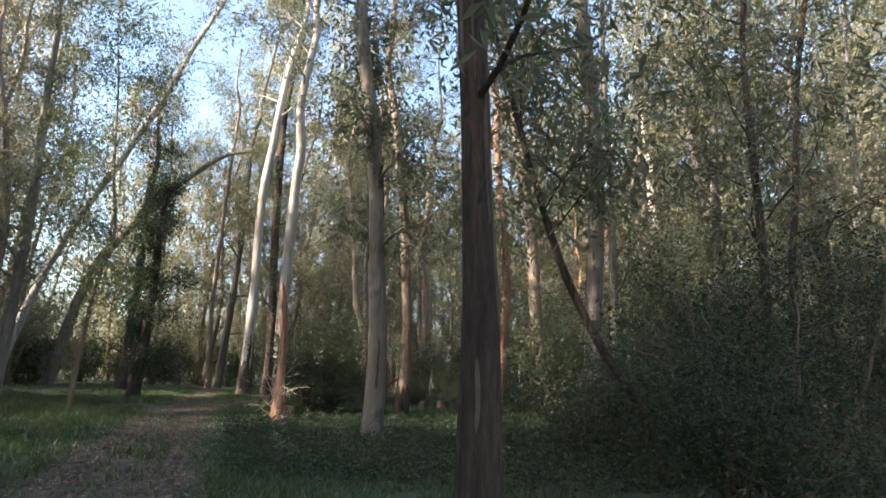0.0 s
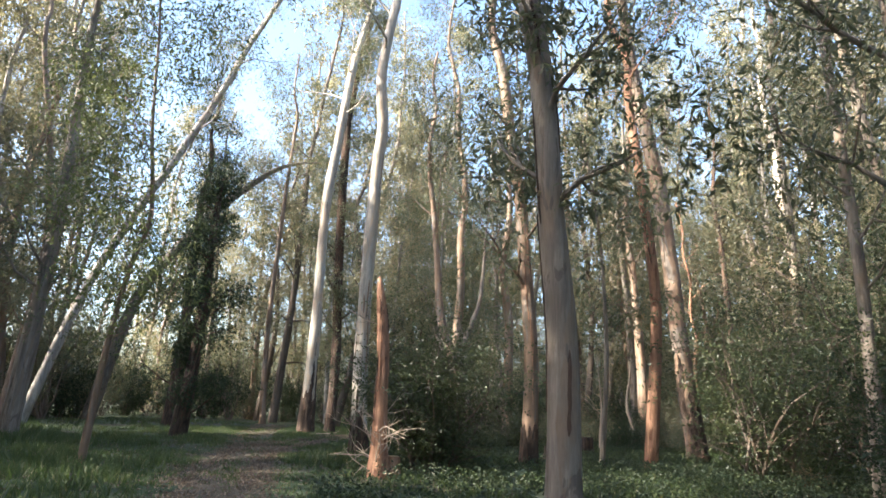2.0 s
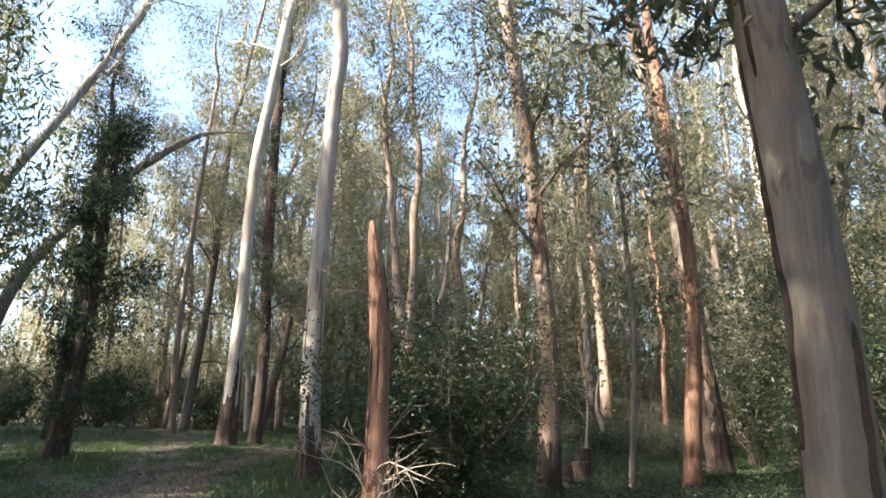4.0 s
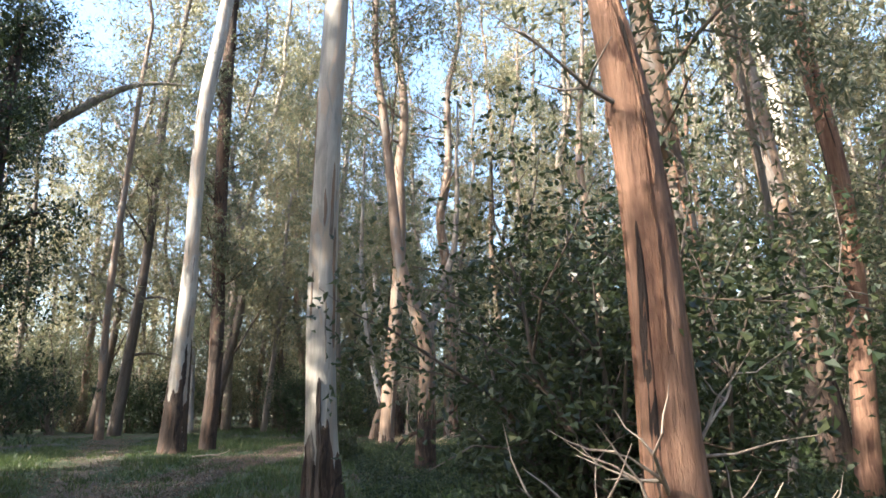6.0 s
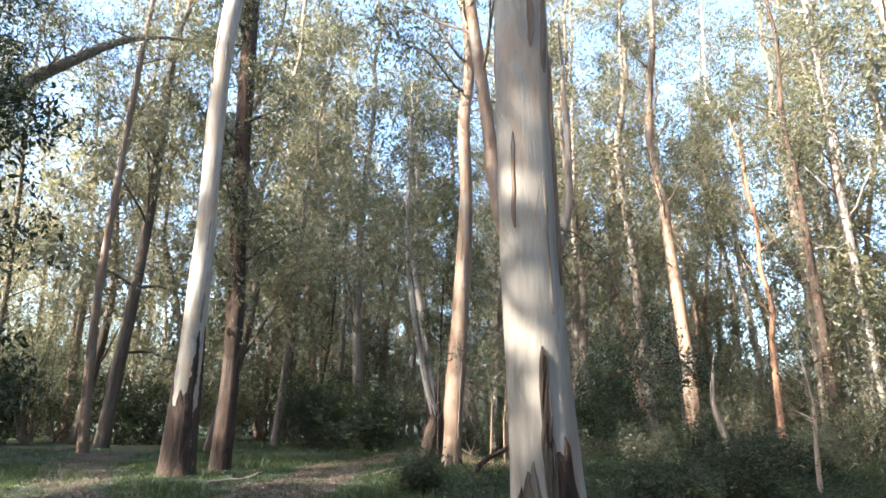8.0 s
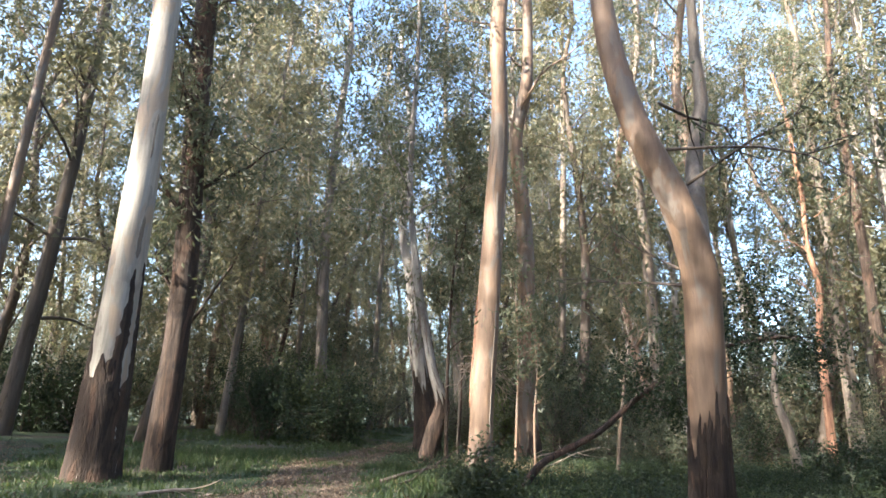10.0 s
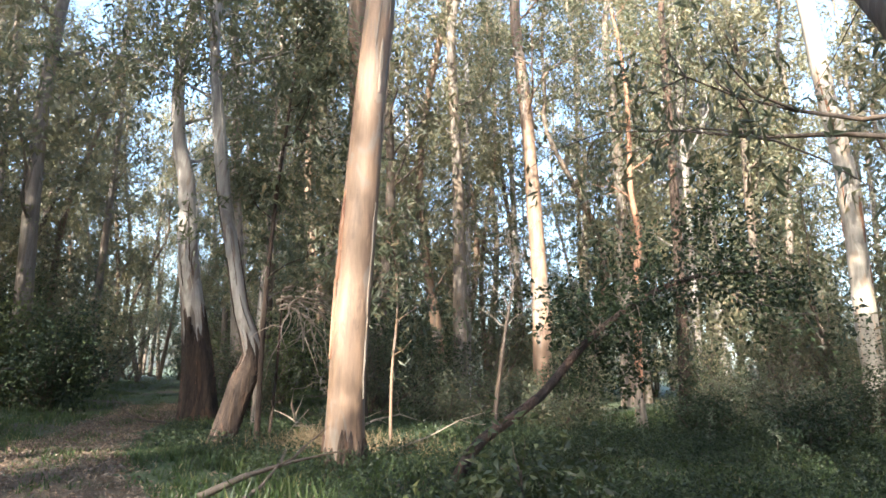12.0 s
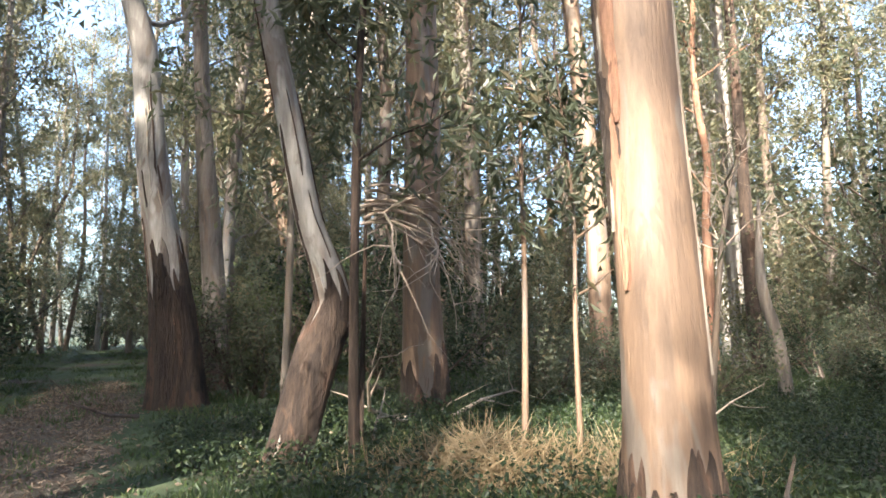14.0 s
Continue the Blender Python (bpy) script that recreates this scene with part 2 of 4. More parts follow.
def bark_strip(tree, line, seed, flare, low, high, angle, half, skin, r, thick=0.014, label="", blunt=3.2):
    """A plate of bark on a trunk between two heights, with ragged sides and a torn top; angle in degrees from +x."""
    n = max(6, int((high - low) / 0.07))
    z = np.linspace(low, high, n)
    rows = np.stack([np.interp(z, line[:, 2], line[:, c]) for c in range(4)], -1)
    u, v = frame_of(rows)
    f = np.linspace(0, 1, n)
    ends = np.minimum(1, np.minimum((1 - f) * blunt + 0.05, f * 9 + (1 if low < 0.1 else 0.25)))
    jag = np.cumsum(r.normal(size=(2, n)) * 0.17, 1)
    jag -= np.linspace(0, 1, n) * jag[:, -1:]
    us = np.linspace(-1, 1, 7)
    mid = radians(angle) + np.cumsum(r.normal(size=n) * 0.02)
    wide = half * ends
    a = mid[:, None] + us * wide[:, None] * np.where(us < 0, 1 + jag[0][:, None], 1 + jag[1][:, None])
    lift = thick * (0.7 + 0.6 * r.random((n, 7)))
    lift[:, [0, -1]] = -0.012
    lift[[-1]] = -0.012
    far = skin_radius(rows, a, 0.075, seed, flare) + lift
    verts = rows[:, None, :3] + far[..., None] * (np.cos(a)[..., None] * u[:, None] + np.sin(a)[..., None] * v[:, None])
    i, j = np.meshgrid(np.arange(n - 1), np.arange(6), indexing="ij")
    faces = np.stack([i * 7 + j, i * 7 + j + 1, (i + 1) * 7 + j + 1, (i + 1) * 7 + j], -1).reshape(-1, 4)
    part("bark_strip", quads("bark_strip", verts.reshape(-1, 3), faces, skin), tree, label)


def rough_foot(made, seed, flare, top, skin, count=9, spare=0.45, label="", blunt=1.8):
    """Plates of old rough bark round the foot of a trunk, ending at uneven heights."""
    tree, line = made
    r = np.random.default_rng(seed + 500)
    for k in range(count):
        a = 360 * (k + r.uniform(-0.3, 0.3)) / count
        bark_strip(tree, line, seed, flare, -0.1, top * r.uniform(spare, 1.1), a, 7.0 / count * r.uniform(0.8, 1.2), skin, r, label=label if k == 0 else "", blunt=blunt)


def peel(made, seed, flare, low, high, skin, count, r_seed=0):
    """Loose strips of peeling bark scattered up a trunk."""
    tree, line = made
    r = np.random.default_rng(seed + 900 + r_seed)
    for k in range(count):
        z = r.uniform(low, high)
        bark_strip(tree, line, seed, flare, z, z + r.uniform(0.5, 1.8), r.uniform(0, 360), r.uniform(0.05, 0.16), skin, r, 0.01, blunt=5)


def joined(pieces):
    verts, faces, n = [], [], 0
    for v, f in pieces:
        verts.append(v), faces.append(f + n)
        n += len(v)
    return np.vstack(verts), np.vstack(faces)


def leaves(places, length, width, droop, r, corners=4):
    """A folded blade with four corners, or a plain one with three, at each place."""
    n = len(places)
    along = unit(r.normal(size=(n, 3)) * [1, 1, 0.7] - [0, 0, droop])
    side = unit(np.cross(along, r.normal(size=(n, 3))))
    up = np.cross(along, side)
    ln, wd = length * r.uniform(0.6, 1.3, (n, 1)), width * r.uniform(0.7, 1.3, (n, 1))
    mid = places + along * ln * 0.42
    if corners == 3:
        v = np.stack([places - side * wd / 2, places + side * wd / 2 + along * ln * 0.25, places + along * ln], 1)
    else:
        v = np.stack([places, mid + side * wd / 2 + up * wd * 0.2, places + along * ln - up * wd * 0.3, mid - side * wd / 2 + up * wd * 0.2], 1)
    return v.reshape(-1, 3), np.arange(corners * n).reshape(-1, corners)


def branch(start, way, length, radius, r, rise=0.25, sides=6, wander=0.22, step=0.45):
    """A crooked tapering limb as a line of (x, y, z, radius)."""
    n = max(3, int(length / step))
    line, p, d = [], np.array(start, float), unit(np.array(way, float))
    for i in range(n + 1):
        line.append([*p, radius * (1 - 0.82 * i / n)])
        d = unit(d + r.normal(size=3) * wander + [0, 0, rise * 0.25])
        p = p + d * length / n
    return np.array(line)


def limb_with_twigs(start, way, length, radius, r, twigs=4, rise=0.25, sides=6, step=0.45):
    """The wood of one limb and the places along its outer wood where leaves hang."""
    main = branch(start, way, length, radius, r, rise, sides, step=step)
    pieces, tips = [tube(main, sides)], [main[len(main) // 2 :, :3]]
    for n in range(twigs):
        k = r.integers(max(1, len(main) // 4), len(main))
        d = unit(main[min(k + 1, len(main) - 1), :3] - main[k - 1, :3]) + r.normal(size=3) * 0.7
        sub = branch(main[k, :3], d, length * r.uniform(0.25, 0.5), main[k, 3] * 0.6 + 0.004, r, 0.1, step=step)
        if sides > 4 or n == 0:
            pieces.append(tube(sub, 3 if sides < 6 else 4))
        tips.append(sub[len(sub) // 3 :, :3])
    return pieces, np.vstack(tips)


def spray(tips, each, spread, r, bunch=7):
    """Leaf places round the tips: small hanging bunches with gaps between them."""
    count = max(1, round(each / bunch))
    hearts = np.repeat(tips, count, 0)
    hearts = hearts + r.normal(size=hearts.shape) * [spread, spread, spread * 0.75] - [0, 0, spread * 0.3]
    places = np.repeat(hearts, max(1, round(each / count)), 0)
    return places + r.normal(size=places.shape) * [spread * 0.3, spread * 0.3, spread * 0.42] - [0, 0, spread * 0.2]


# ---- the ground ----
def track_line(points):
    return smooth_line([(x, y, 0.0) for x, y in points], 0.4)


MAIN_TRACK = track_line([(3.5, -9), (0.6, -2), (-1.4, 2), (-3.3, 6.8), (-5.8, 14), (-6.7, 16.3), (-8.2, 21.5), (-8.9, 26), (-8.3, 30.5), (-7.4, 34.4), (-6.8, 38.8), (-5.1, 43.5), (-3.5, 47.5), (0.1, 60), (8.5, 88)])
FORK_TRACK = track_line([(-8.6, 22.5), (-10.0, 26.5), (-11.6, 31), (-13.1, 36.5), (-16, 46)])


def off_track(xy):
    """Metres from the middle of the nearest track."""
    lines = np.vstack([MAIN_TRACK, FORK_TRACK])[:, :2]
    return np.sqrt(((np.asarray(xy)[:, None] - lines[None]) ** 2).sum(-1)).min(1)


def lie(x, y):
    """The ground's height: shallow swells, flat along the track."""
    x, y = np.asarray(x, float), np.asarray(y, float)
    return 0.05 * np.sin(0.31 * x + 1.0) * np.cos(0.27 * y) + 0.03 * np.sin(0.9 * x + 0.7 * y) + 0.02 * np.sin(1.7 * y - 1.1 * x)


def ground_sheet():
    ax = np.concatenate([[-1500, -500, -200, -110], np.arange(-70, 80, 1.0), [110, 200, 500, 1500]])
    ay = np.concatenate([[-1500, -500, -150, -60], np.arange(-30, 110, 1.0), [150, 250, 600, 1500]])
    gx, gy = np.meshgrid(ax, ay)
    near = (np.abs(gx) < 90) & (gy > -50) & (gy < 130)
    verts = np.stack([gx, gy, np.where(near, lie(gx, gy), 0)], -1).reshape(-1, 3)
    w = len(ax)
    i, j = np.meshgrid(np.arange(len(ay) - 1), np.arange(w - 1), indexing="ij")
    faces = np.stack([i * w + j, i * w + j + 1, (i + 1) * w + j + 1, (i + 1) * w + j], -1).reshape(-1, 4)
    tagged(new("ground", quads("ground", verts, faces, EARTH, True)), "grassy forest floor with bare earth and leaf litter", "ground", kind="structure")


def track_sheet(name, line, label, half=0.85):
    way = unit(np.gradient(line[:, :2], axis=0))
    side = np.stack([way[:, 1], -way[:, 0]], -1)
    us = np.array([-1.0, -0.75, -0.5, -0.2, 0.2, 0.5, 0.75, 1.0])
    n, w = len(line), len(us)
    wide = half * (1 + 0.18 * np.sin(np.arange(n) * 0.9) + 0.12 * np.sin(np.arange(n) * 2.3))
    xy = line[:, None, :2] + side[:, None] * (us[None, :, None] * wide[:, None, None])
    z = lie(xy[..., 0], xy[..., 1]) + 0.012 - 0.02 * (np.abs(us) == 1) - 0.006 * (np.abs(np.abs(us) - 0.625) < 0.2)
    i, j = np.meshgrid(np.arange(n - 1), np.arange(w - 1), indexing="ij")
    faces = np.stack([i * w + j, i * w + j + 1, (i + 1) * w + j + 1, (i + 1) * w + j], -1).reshape(-1, 4)
    tagged(new(name, quads(name, np.concatenate([xy, z[..., None]], -1).reshape(-1, 3), faces, TRACK, True)), label, "path", kind="structure")


ground_sheet()
track_sheet("track_1", MAIN_TRACK[MAIN_TRACK[:, 1] < 48.5], "two-rut dirt track strewn with fallen leaves and bark")
track_sheet("track_2", FORK_TRACK, "side track of bare earth and leaf litter", 0.5)


# ---- trees ----
def gum(label, place, spine, height, skin, crown_from=0.5, limbs=9, reach=3.2, each=26, leaf=GUM_LEAF, size=(0.18, 0.05), seed=1, flare=0.14, spread=0.42, twigs=5, name="eucalyptus_tree", sides=14, lean=(0, 0), top_radius=0.05, group="", far=False):
    """A gum tree: trunk along its own bends, each limb a part, one crown of separate leaves. spine: rows (x, y, z, radius) from the foot."""
    r = np.random.default_rng(seed)
    z0 = float(lie(*place))
    tree = thing(name, (*place, z0), label, "tree", group)
    rows = [np.array(s, float) for s in spine]
    rows = [np.array([rows[0][0], rows[0][1], -0.25, rows[0][3] * 1.05])] + [s for s in rows if s[2] > 0.15]
    last, d = rows[-1].copy(), np.array([lean[0], lean[1], 1.0])
    low = last.copy()
    while last[2] < height:
        last = last + [d[0] * 1.6 + r.normal() * 0.16, d[1] * 1.6 + r.normal() * 0.16, 1.6, 0]
        f = (last[2] - low[2]) / max(height - low[2], 0.1)
        last[3] = low[3] * (1 - min(f, 1)) + top_radius * min(f, 1)
        rows.append(last.copy())
    line = smooth_line(rows, 0.9 if far else 0.3)
    line[:, 3] = np.maximum(line[:, 3], 0.012)
    wood, tips = [tube(line, sides, 0.075, seed, flare)], []
    if not far:
        part("trunk", quads("trunk", *wood[0], skin, True), tree)
    for k in range(limbs):
        f = crown_from + (1 - crown_from) * ((k + r.uniform(0, 0.9)) / limbs)
        at = line[np.argmin(np.abs(line[:, 2] - f * line[-1, 2]))]
        a = r.uniform(0, 2 * np.pi)
        way = np.array([math.cos(a), math.sin(a), r.uniform(0.35, 1.1)])
        out = reach * r.uniform(0.6, 1.2) * (1.15 - 0.55 * (f - crown_from) / max(1 - crown_from, 0.01))
        pieces, some = limb_with_twigs(at[:3], way, out, float(np.clip(at[3] * 0.3, 0.014, 0.048)), r, twigs, sides=4 if far else 6, step=0.6 if far else 0.45)
        if far:
            wood += pieces
        else:
            part("limb", quads("limb", *joined(pieces), skin, True), tree)
        tips.append(some)
    if far:
        part("trunk", quads("trunk", *joined(wood), skin, True), tree)
    if tips:
        places = spray(np.vstack(tips), each, spread, r)
        places = places[places[:, 2] > 0.1]
        part("crown", quads("crown", *leaves(places, *size, 0.9, r, 3 if far else 4), leaf), tree)
    return tree, line


def shrub(label, place, height, wide, stems=7, each=40, leaf=SHRUB_LEAF, size=(0.10, 0.05), seed=1, name="shrub", group="", spread=0.22, skin=TWIG, droop=0.3, corners=4):
    """A bush of crooked stems with separate leaves from foot to top."""
    r = np.random.default_rng(seed)
    bush = thing(name, (*place, float(lie(*place))), label, "shrub", group)
    tips, pieces = [], []
    for k in range(stems):
        a = r.uniform(0, 2 * np.pi)
        way = np.array([math.cos(a) * wide / height * 0.9, math.sin(a) * wide / height * 0.9, 1.0])
        some, t = limb_with_twigs((r.normal() * 0.12, r.normal() * 0.12, -0.08), way, height * r.uniform(0.7, 1.05), 0.02 + 0.006 * height, r, 7, 0.3, 4 if corners == 3 else 5, 0.7 if corners == 3 else 0.45)
        if corners == 3:
            pieces += some
        else:
            part("stem", quads("stem", *joined(some), skin, True), bush)
        tips.append(t)
    if pieces:
        tagged(part("stem", quads("stem", *joined(pieces), skin, True), bush), kind="stuff")
    places = spray(np.vstack(tips), each, spread, r)
    places = places[places[:, 2] > 0.03]
    part("foliage", quads("foliage", *leaves(places, *size, droop, r, corners), leaf), bush)
    return bush

made_3 = gum("dead broken-off trunk with torn red fibrous bark", (-4.2, 16.8), [(0.08, 0, 0, 0.17), (0.04, 0, 0.85, 0.13), (0.02, 0, 2.07, 0.105), (-0.04, 0, 2.77, 0.098), (-0.11, 0.01, 3.26, 0.072), (-0.15, 0.01, 3.56, 0.02)], 3.5, RED, limbs=0, seed=3, name="tree_snag", flare=0.6)
peel(made_3, 3, 0.6, 0.1, 2.8, RED, 12)
peel(made_3, 3, 0.6, 0.4, 3.0, DARK, 5)
for k, (z, way, far) in enumerate([(2.62, (-1, -0.3, 0.15), 0.9), (0.9, (-0.6, -0.8, 0.5), 0.7), (0.55, (0.9, -0.4, 0.6), 0.6), (0.3, (-0.9, -0.5, 0.7), 0.8), (0.4, (0.3, -1, 0.6), 0.7), (0.2, (0.8, -0.6, 0.8), 0.7)]):
    part("dead_twig", quads("dead_twig", *joined(limb_with_twigs((0.02, 0, z), way, far, 0.014, np.random.default_rng(60 + k), 4, 0.1, 5)[0]), WOOD, True), made_3[0], "bare dry twig")
for k in range(12):
    way = (math.cos(2.4 * k) * 0.9, math.sin(2.4 * k) * 0.6 - 0.4, 0.5 + 0.05 * k)
    part("dead_twig", quads("dead_twig", *joined(limb_with_twigs((0.1 * way[0], 0.1 * way[1], 0.05 + 0.07 * k), way, 0.6 + 0.04 * k, 0.012, np.random.default_rng(660 + k), 4, 0.1, 5, 0.14)[0]), WOOD, True), made_3[0])
made_4 = gum("grey gum leaning over the undergrowth beside the track", (-1.55, 13.3), [(0.18, 0, 0, 0.225), (0.19, 0, 2.0, 0.19), (0.04, 0, 3.85, 0.178), (-0.06, 0, 5.43, 0.168), (-0.26, 0.01, 6.94, 0.158), (-0.44, 0.01, 8.01, 0.15)], 20, GREY, 0.16, 24, 1.5, 30, seed=4, lean=(-0.06, 0.02), spread=0.34)
peel(made_4, 4, 0.14, 0.3, 8, DARK, 10)
made_5 = gum("grey-brown gum trunk among dark undergrowth", (3.0, 13.2), [(0.0, 0, 0, 0.2), (0.07, -0.04, 2.3, 0.17), (0.15, -0.08, 5.23, 0.172), (0.05, -0.02, 7.76, 0.165)], 20, GREY, 0.18, 20, 2.8, 28, seed=5, lean=(-0.05, 0))
peel(made_5, 5, 0.14, 0.3, 7, DARK, 8)
made_6 = gum("slim gum with reddish peeling bark", (1.9, 22.9), [(0.07, -0.04, 0, 0.18), (0.34, -0.2, 4.07, 0.145), (0.17, -0.1, 7.02, 0.137), (-0.12, 0.07, 10.47, 0.122)], 24, RED, 0.4, 14, 3.4, 30, seed=6, lean=(-0.07, 0.02))
peel(made_6, 6, 0.14, 1, 11, DARK, 8)
made_7 = gum("tall gum with dark base and pale upper trunk", (4.0, 26), [(0.2, -0.1, 0, 0.28), (-0.2, 0.1, 4.0, 0.26), (-0.32, 0.2, 6.35, 0.26), (-0.55, 0.34, 9.09, 0.258), (-1.09, 0.66, 12.95, 0.228)], 27, TAN, 0.4, 15, 3.6, 30, seed=7, lean=(-0.1, 0.05))
rough_foot(made_7, 7, 0.14, 3.0, DARK, 8, 0.6, "")
peel(made_7, 7, 0.14, 4, 14, GREY, 10)
gum("thin dark sapling gum on the grass", (0.8, 22.7), [(-0.1, 0.05, 0, 0.07), (0.07, -0.03, 2.44, 0.065), (0.07, -0.03, 4.22, 0.053), (-0.03, 0.02, 6.28, 0.044)], 9, GREY, 0.3, 9, 1.5, seed=8, sides=8)
made_9 = gum("gum with dark base and orange peeling bark", (-1.2, 21.5), [(-0.06, 0.02, 0, 0.21), (0.0, 0, 2.57, 0.172), (-0.19, 0.07, 5.18, 0.165), (-0.32, 0.11, 6.8, 0.152), (-0.66, 0.23, 9.21, 0.148)], 23, TAN, 0.17, 18, 2.2, 34, seed=9, lean=(-0.05, 0))
rough_foot(made_9, 9, 0.14, 1.1, DARK, 8, 0.6, "")
peel(made_9, 9, 0.14, 1.2, 7, RED, 14)
gum("young gum with bright yellow-green leaves beside the track", (-9.3, 16.4), [(0.0, 0, 0, 0.075), (0.1, 0.05, 2.2, 0.056), (0.25, 0.1, 3.6, 0.051), (0.42, 0.2, 4.65, 0.047), (0.2, 0.1, 6.5, 0.036), (0.05, 0, 8.7, 0.025)], 11, TAN, 0.16, 24, 2.0, 42, LIME_LEAF, (0.13, 0.032), seed=10, sides=8, top_radius=0.012)
gum("dark ivy-clad trunk in the grass", (-12.9, 27.3), [(0, 0, 0, 0.3), (0.2, 0, 2.2, 0.22), (0.3, 0, 5, 0.18), (0.3, 0, 8, 0.12)], 9, DARK, 0.05, 26, 1.3, 34, SHRUB_LEAF, (0.12, 0.05), seed=11, spread=0.28)
made_12 = gum("tall pale gum leaning by the fork of the track", (-10.5, 35), [(-0.1, 0, 0, 0.36), (-0.06, 0, 5.1, 0.241), (-0.1, 0, 10.95, 0.236), (0.24, 0.06, 14.65, 0.225), (0.55, 0.14, 18.14, 0.208)], 30, PALE, 0.5, 15, 4.2, 30, seed=12, lean=(0.1, 0.03))
rough_foot(made_12, 12, 0.14, 3.2, DARK, 8, 0.35, "dark rough bark at the foot")
peel(made_12, 12, 0.14, 3, 15, GREY, 12)
gum("dark gum trunk clothed in foliage", (-10.2, 37.4), [(0.12, 0.03, 0, 0.26), (0.17, 0.04, 3.5, 0.237), (-0.05, 0, 7.71, 0.24), (-0.21, -0.05, 12.57, 0.232), (-0.26, -0.06, 16.56, 0.215)], 26, DARK, 0.12, 34, 1.8, 34, seed=13, spread=0.36)
gum("slim red-brown gum trunk at the edge of the woods", (-16.5, 45.6), [(0.15, 0, 0, 0.19), (-0.16, 0, 6.3, 0.158), (0, 0, 14.4, 0.138), (0.2, 0, 19.6, 0.11)], 26, TAN, 0.45, 10, seed=14)
made_15 = gum("smooth cream gum trunk with dark peeled bark at its foot", (-5.8, 23.2), [(0.07, 0, 0, 0.285), (0.0, 0, 1.0, 0.225), (-0.07, -0.01, 2.8, 0.2), (-0.07, -0.01, 5.44, 0.19), (-0.01, 0, 8.44, 0.181), (0.07, 0.01, 9.77, 0.174)], 26, PALE, 0.42, 14, 4.0, 30, seed=15, lean=(0.06, 0.02))
rough_foot(made_15, 15, 0.14, 0.8, DARK, 20, 0.5, "dark rough bark at the foot", 5)
for low, high, angle, half, skin in ((-0.1, 1.2, -84, 0.36, DARK), (-0.1, 1.28, -64, 0.2, DARK), (0.1, 1.42, -104, 0.09, TWIG), (0.0, 1.1, -128, 0.2, TWIG), (0.2, 1.0, -142, 0.06, DARK), (0.8, 1.3, -94, 0.07, TWIG)):
    bark_strip(*made_15, 15, 0.14, low, high, angle, half, skin, np.random.default_rng(int(900 + angle)), 0.018, blunt=7)
lone = np.random.default_rng(3)
bark_strip(*made_15, 15, 0.14, 1.2, 1.82, -99, 0.13, DARK, lone, 0.03, blunt=12)
bark_strip(*made_15, 15, 0.14, 0.2, 1.15, -128, 0.22, GREY, lone)
bark_strip(*made_15, 15, 0.14, 2.0, 3.0, -70, 0.06, GREY, lone)
bark_strip(*made_15, 15, 0.14, 3.9, 4.5, -88, 0.12, TAN, lone)
peel(made_15, 15, 0.14, 1.2, 9, TAN, 12)
made_17 = gum("massive smooth gum trunk lit by orange sun", (-4.1, 36), [(-0.02, -0.02, 0, 0.27), (0.0, 0, 0.6, 0.245), (0.05, 0.05, 1.57, 0.235), (0.16, 0.16, 2.85, 0.235), (0.24, 0.2, 4.21, 0.235), (0.36, 0.18, 6.5, 0.21), (0.38, 0.14, 7.86, 0.19), (0.3, 0.08, 9.91, 0.18)], 25, TAN, 0.4, 14, 3.6, 30, seed=17)
rough_foot(made_17, 17, 0.14, 0.46, DARK, 44, 0.2, "", 3)
peel(made_17, 17, 0.14, 0.8, 9, GREY, 14)
# Dark plate: bark strips and the trunk's shaded left edge in one colour
bark_strip(*made_17, 17, 0.14, 1.75, 4.8, 138, 0.42, DARK, lone)
bark_strip(*made_17, 17, 0.14, 1.3, 2.4, 168, 0.12, RED, lone)
bark_strip(*made_17, 17, 0.14, 2.3, 3.6, 172, 0.14, RED, lone)
made_18 = gum("forked gum with bent orange-tan trunk", (-3.6, 29.95), [(0.05, 0, 0, 0.24), (0.06, -0.03, 1.0, 0.205), (0.07, -0.07, 2.0, 0.2), (0.05, -0.1, 2.9, 0.198), (-0.22, -0.08, 3.75, 0.185), (-0.55, 0.1, 4.7, 0.165), (-0.72, 0.3, 5.8, 0.15), (-0.85, 0.4, 7.2, 0.13), (-1.1, 0.5, 9.4, 0.115)], 17, TAN, 0.45, 9, 3.0, seed=18, lean=(-0.1, 0.05))
fork_wood = branch((0.05, -0.1, 2.9), (0.22, 0.25, 1.0), 8.0, 0.13, np.random.default_rng(81), 0.5, wander=0.1)
part("limb", quads("limb", *tube(fork_wood, 10, 0.05, 2.0), GREY, True), made_18[0], "darker upright second stem")
# Dark foot: rough bark, with the shadow on the lower trunk coloured in too
rough_foot(made_18, 18, 0.14, 1.45, DARK, 36, 0.5, "dark rough bark at the foot", 4)
made_19 = gum("crooked gum with pale grey bark and swollen bend", (-4.4, 39.3), [(-0.1, 0, 0, 0.17), (0.22, -0.1, 1.0, 0.185), (0.34, -0.15, 1.45, 0.16), (0.1, -0.08, 2.15, 0.118), (-0.08, 0.0, 3.05, 0.117), (-0.3, 0.1, 4.15, 0.11), (-0.45, 0.15, 5.2, 0.1)], 12, ASH, 0.4, 14, 3.0, 30, seed=19, lean=(-0.06, 0.03))
rough_foot(made_19, 19, 0.14, 1.9, DARK, 14, 0.6, "", 4)
peel(made_19, 19, 0.14, 1.6, 5, PALE, 8)
peel(made_19, 19, 0.14, 1.4, 3.4, DARK, 8, 1)
peel(made_19, 19, 0.14, 0.7, 1.5, ASH, 5, 2)
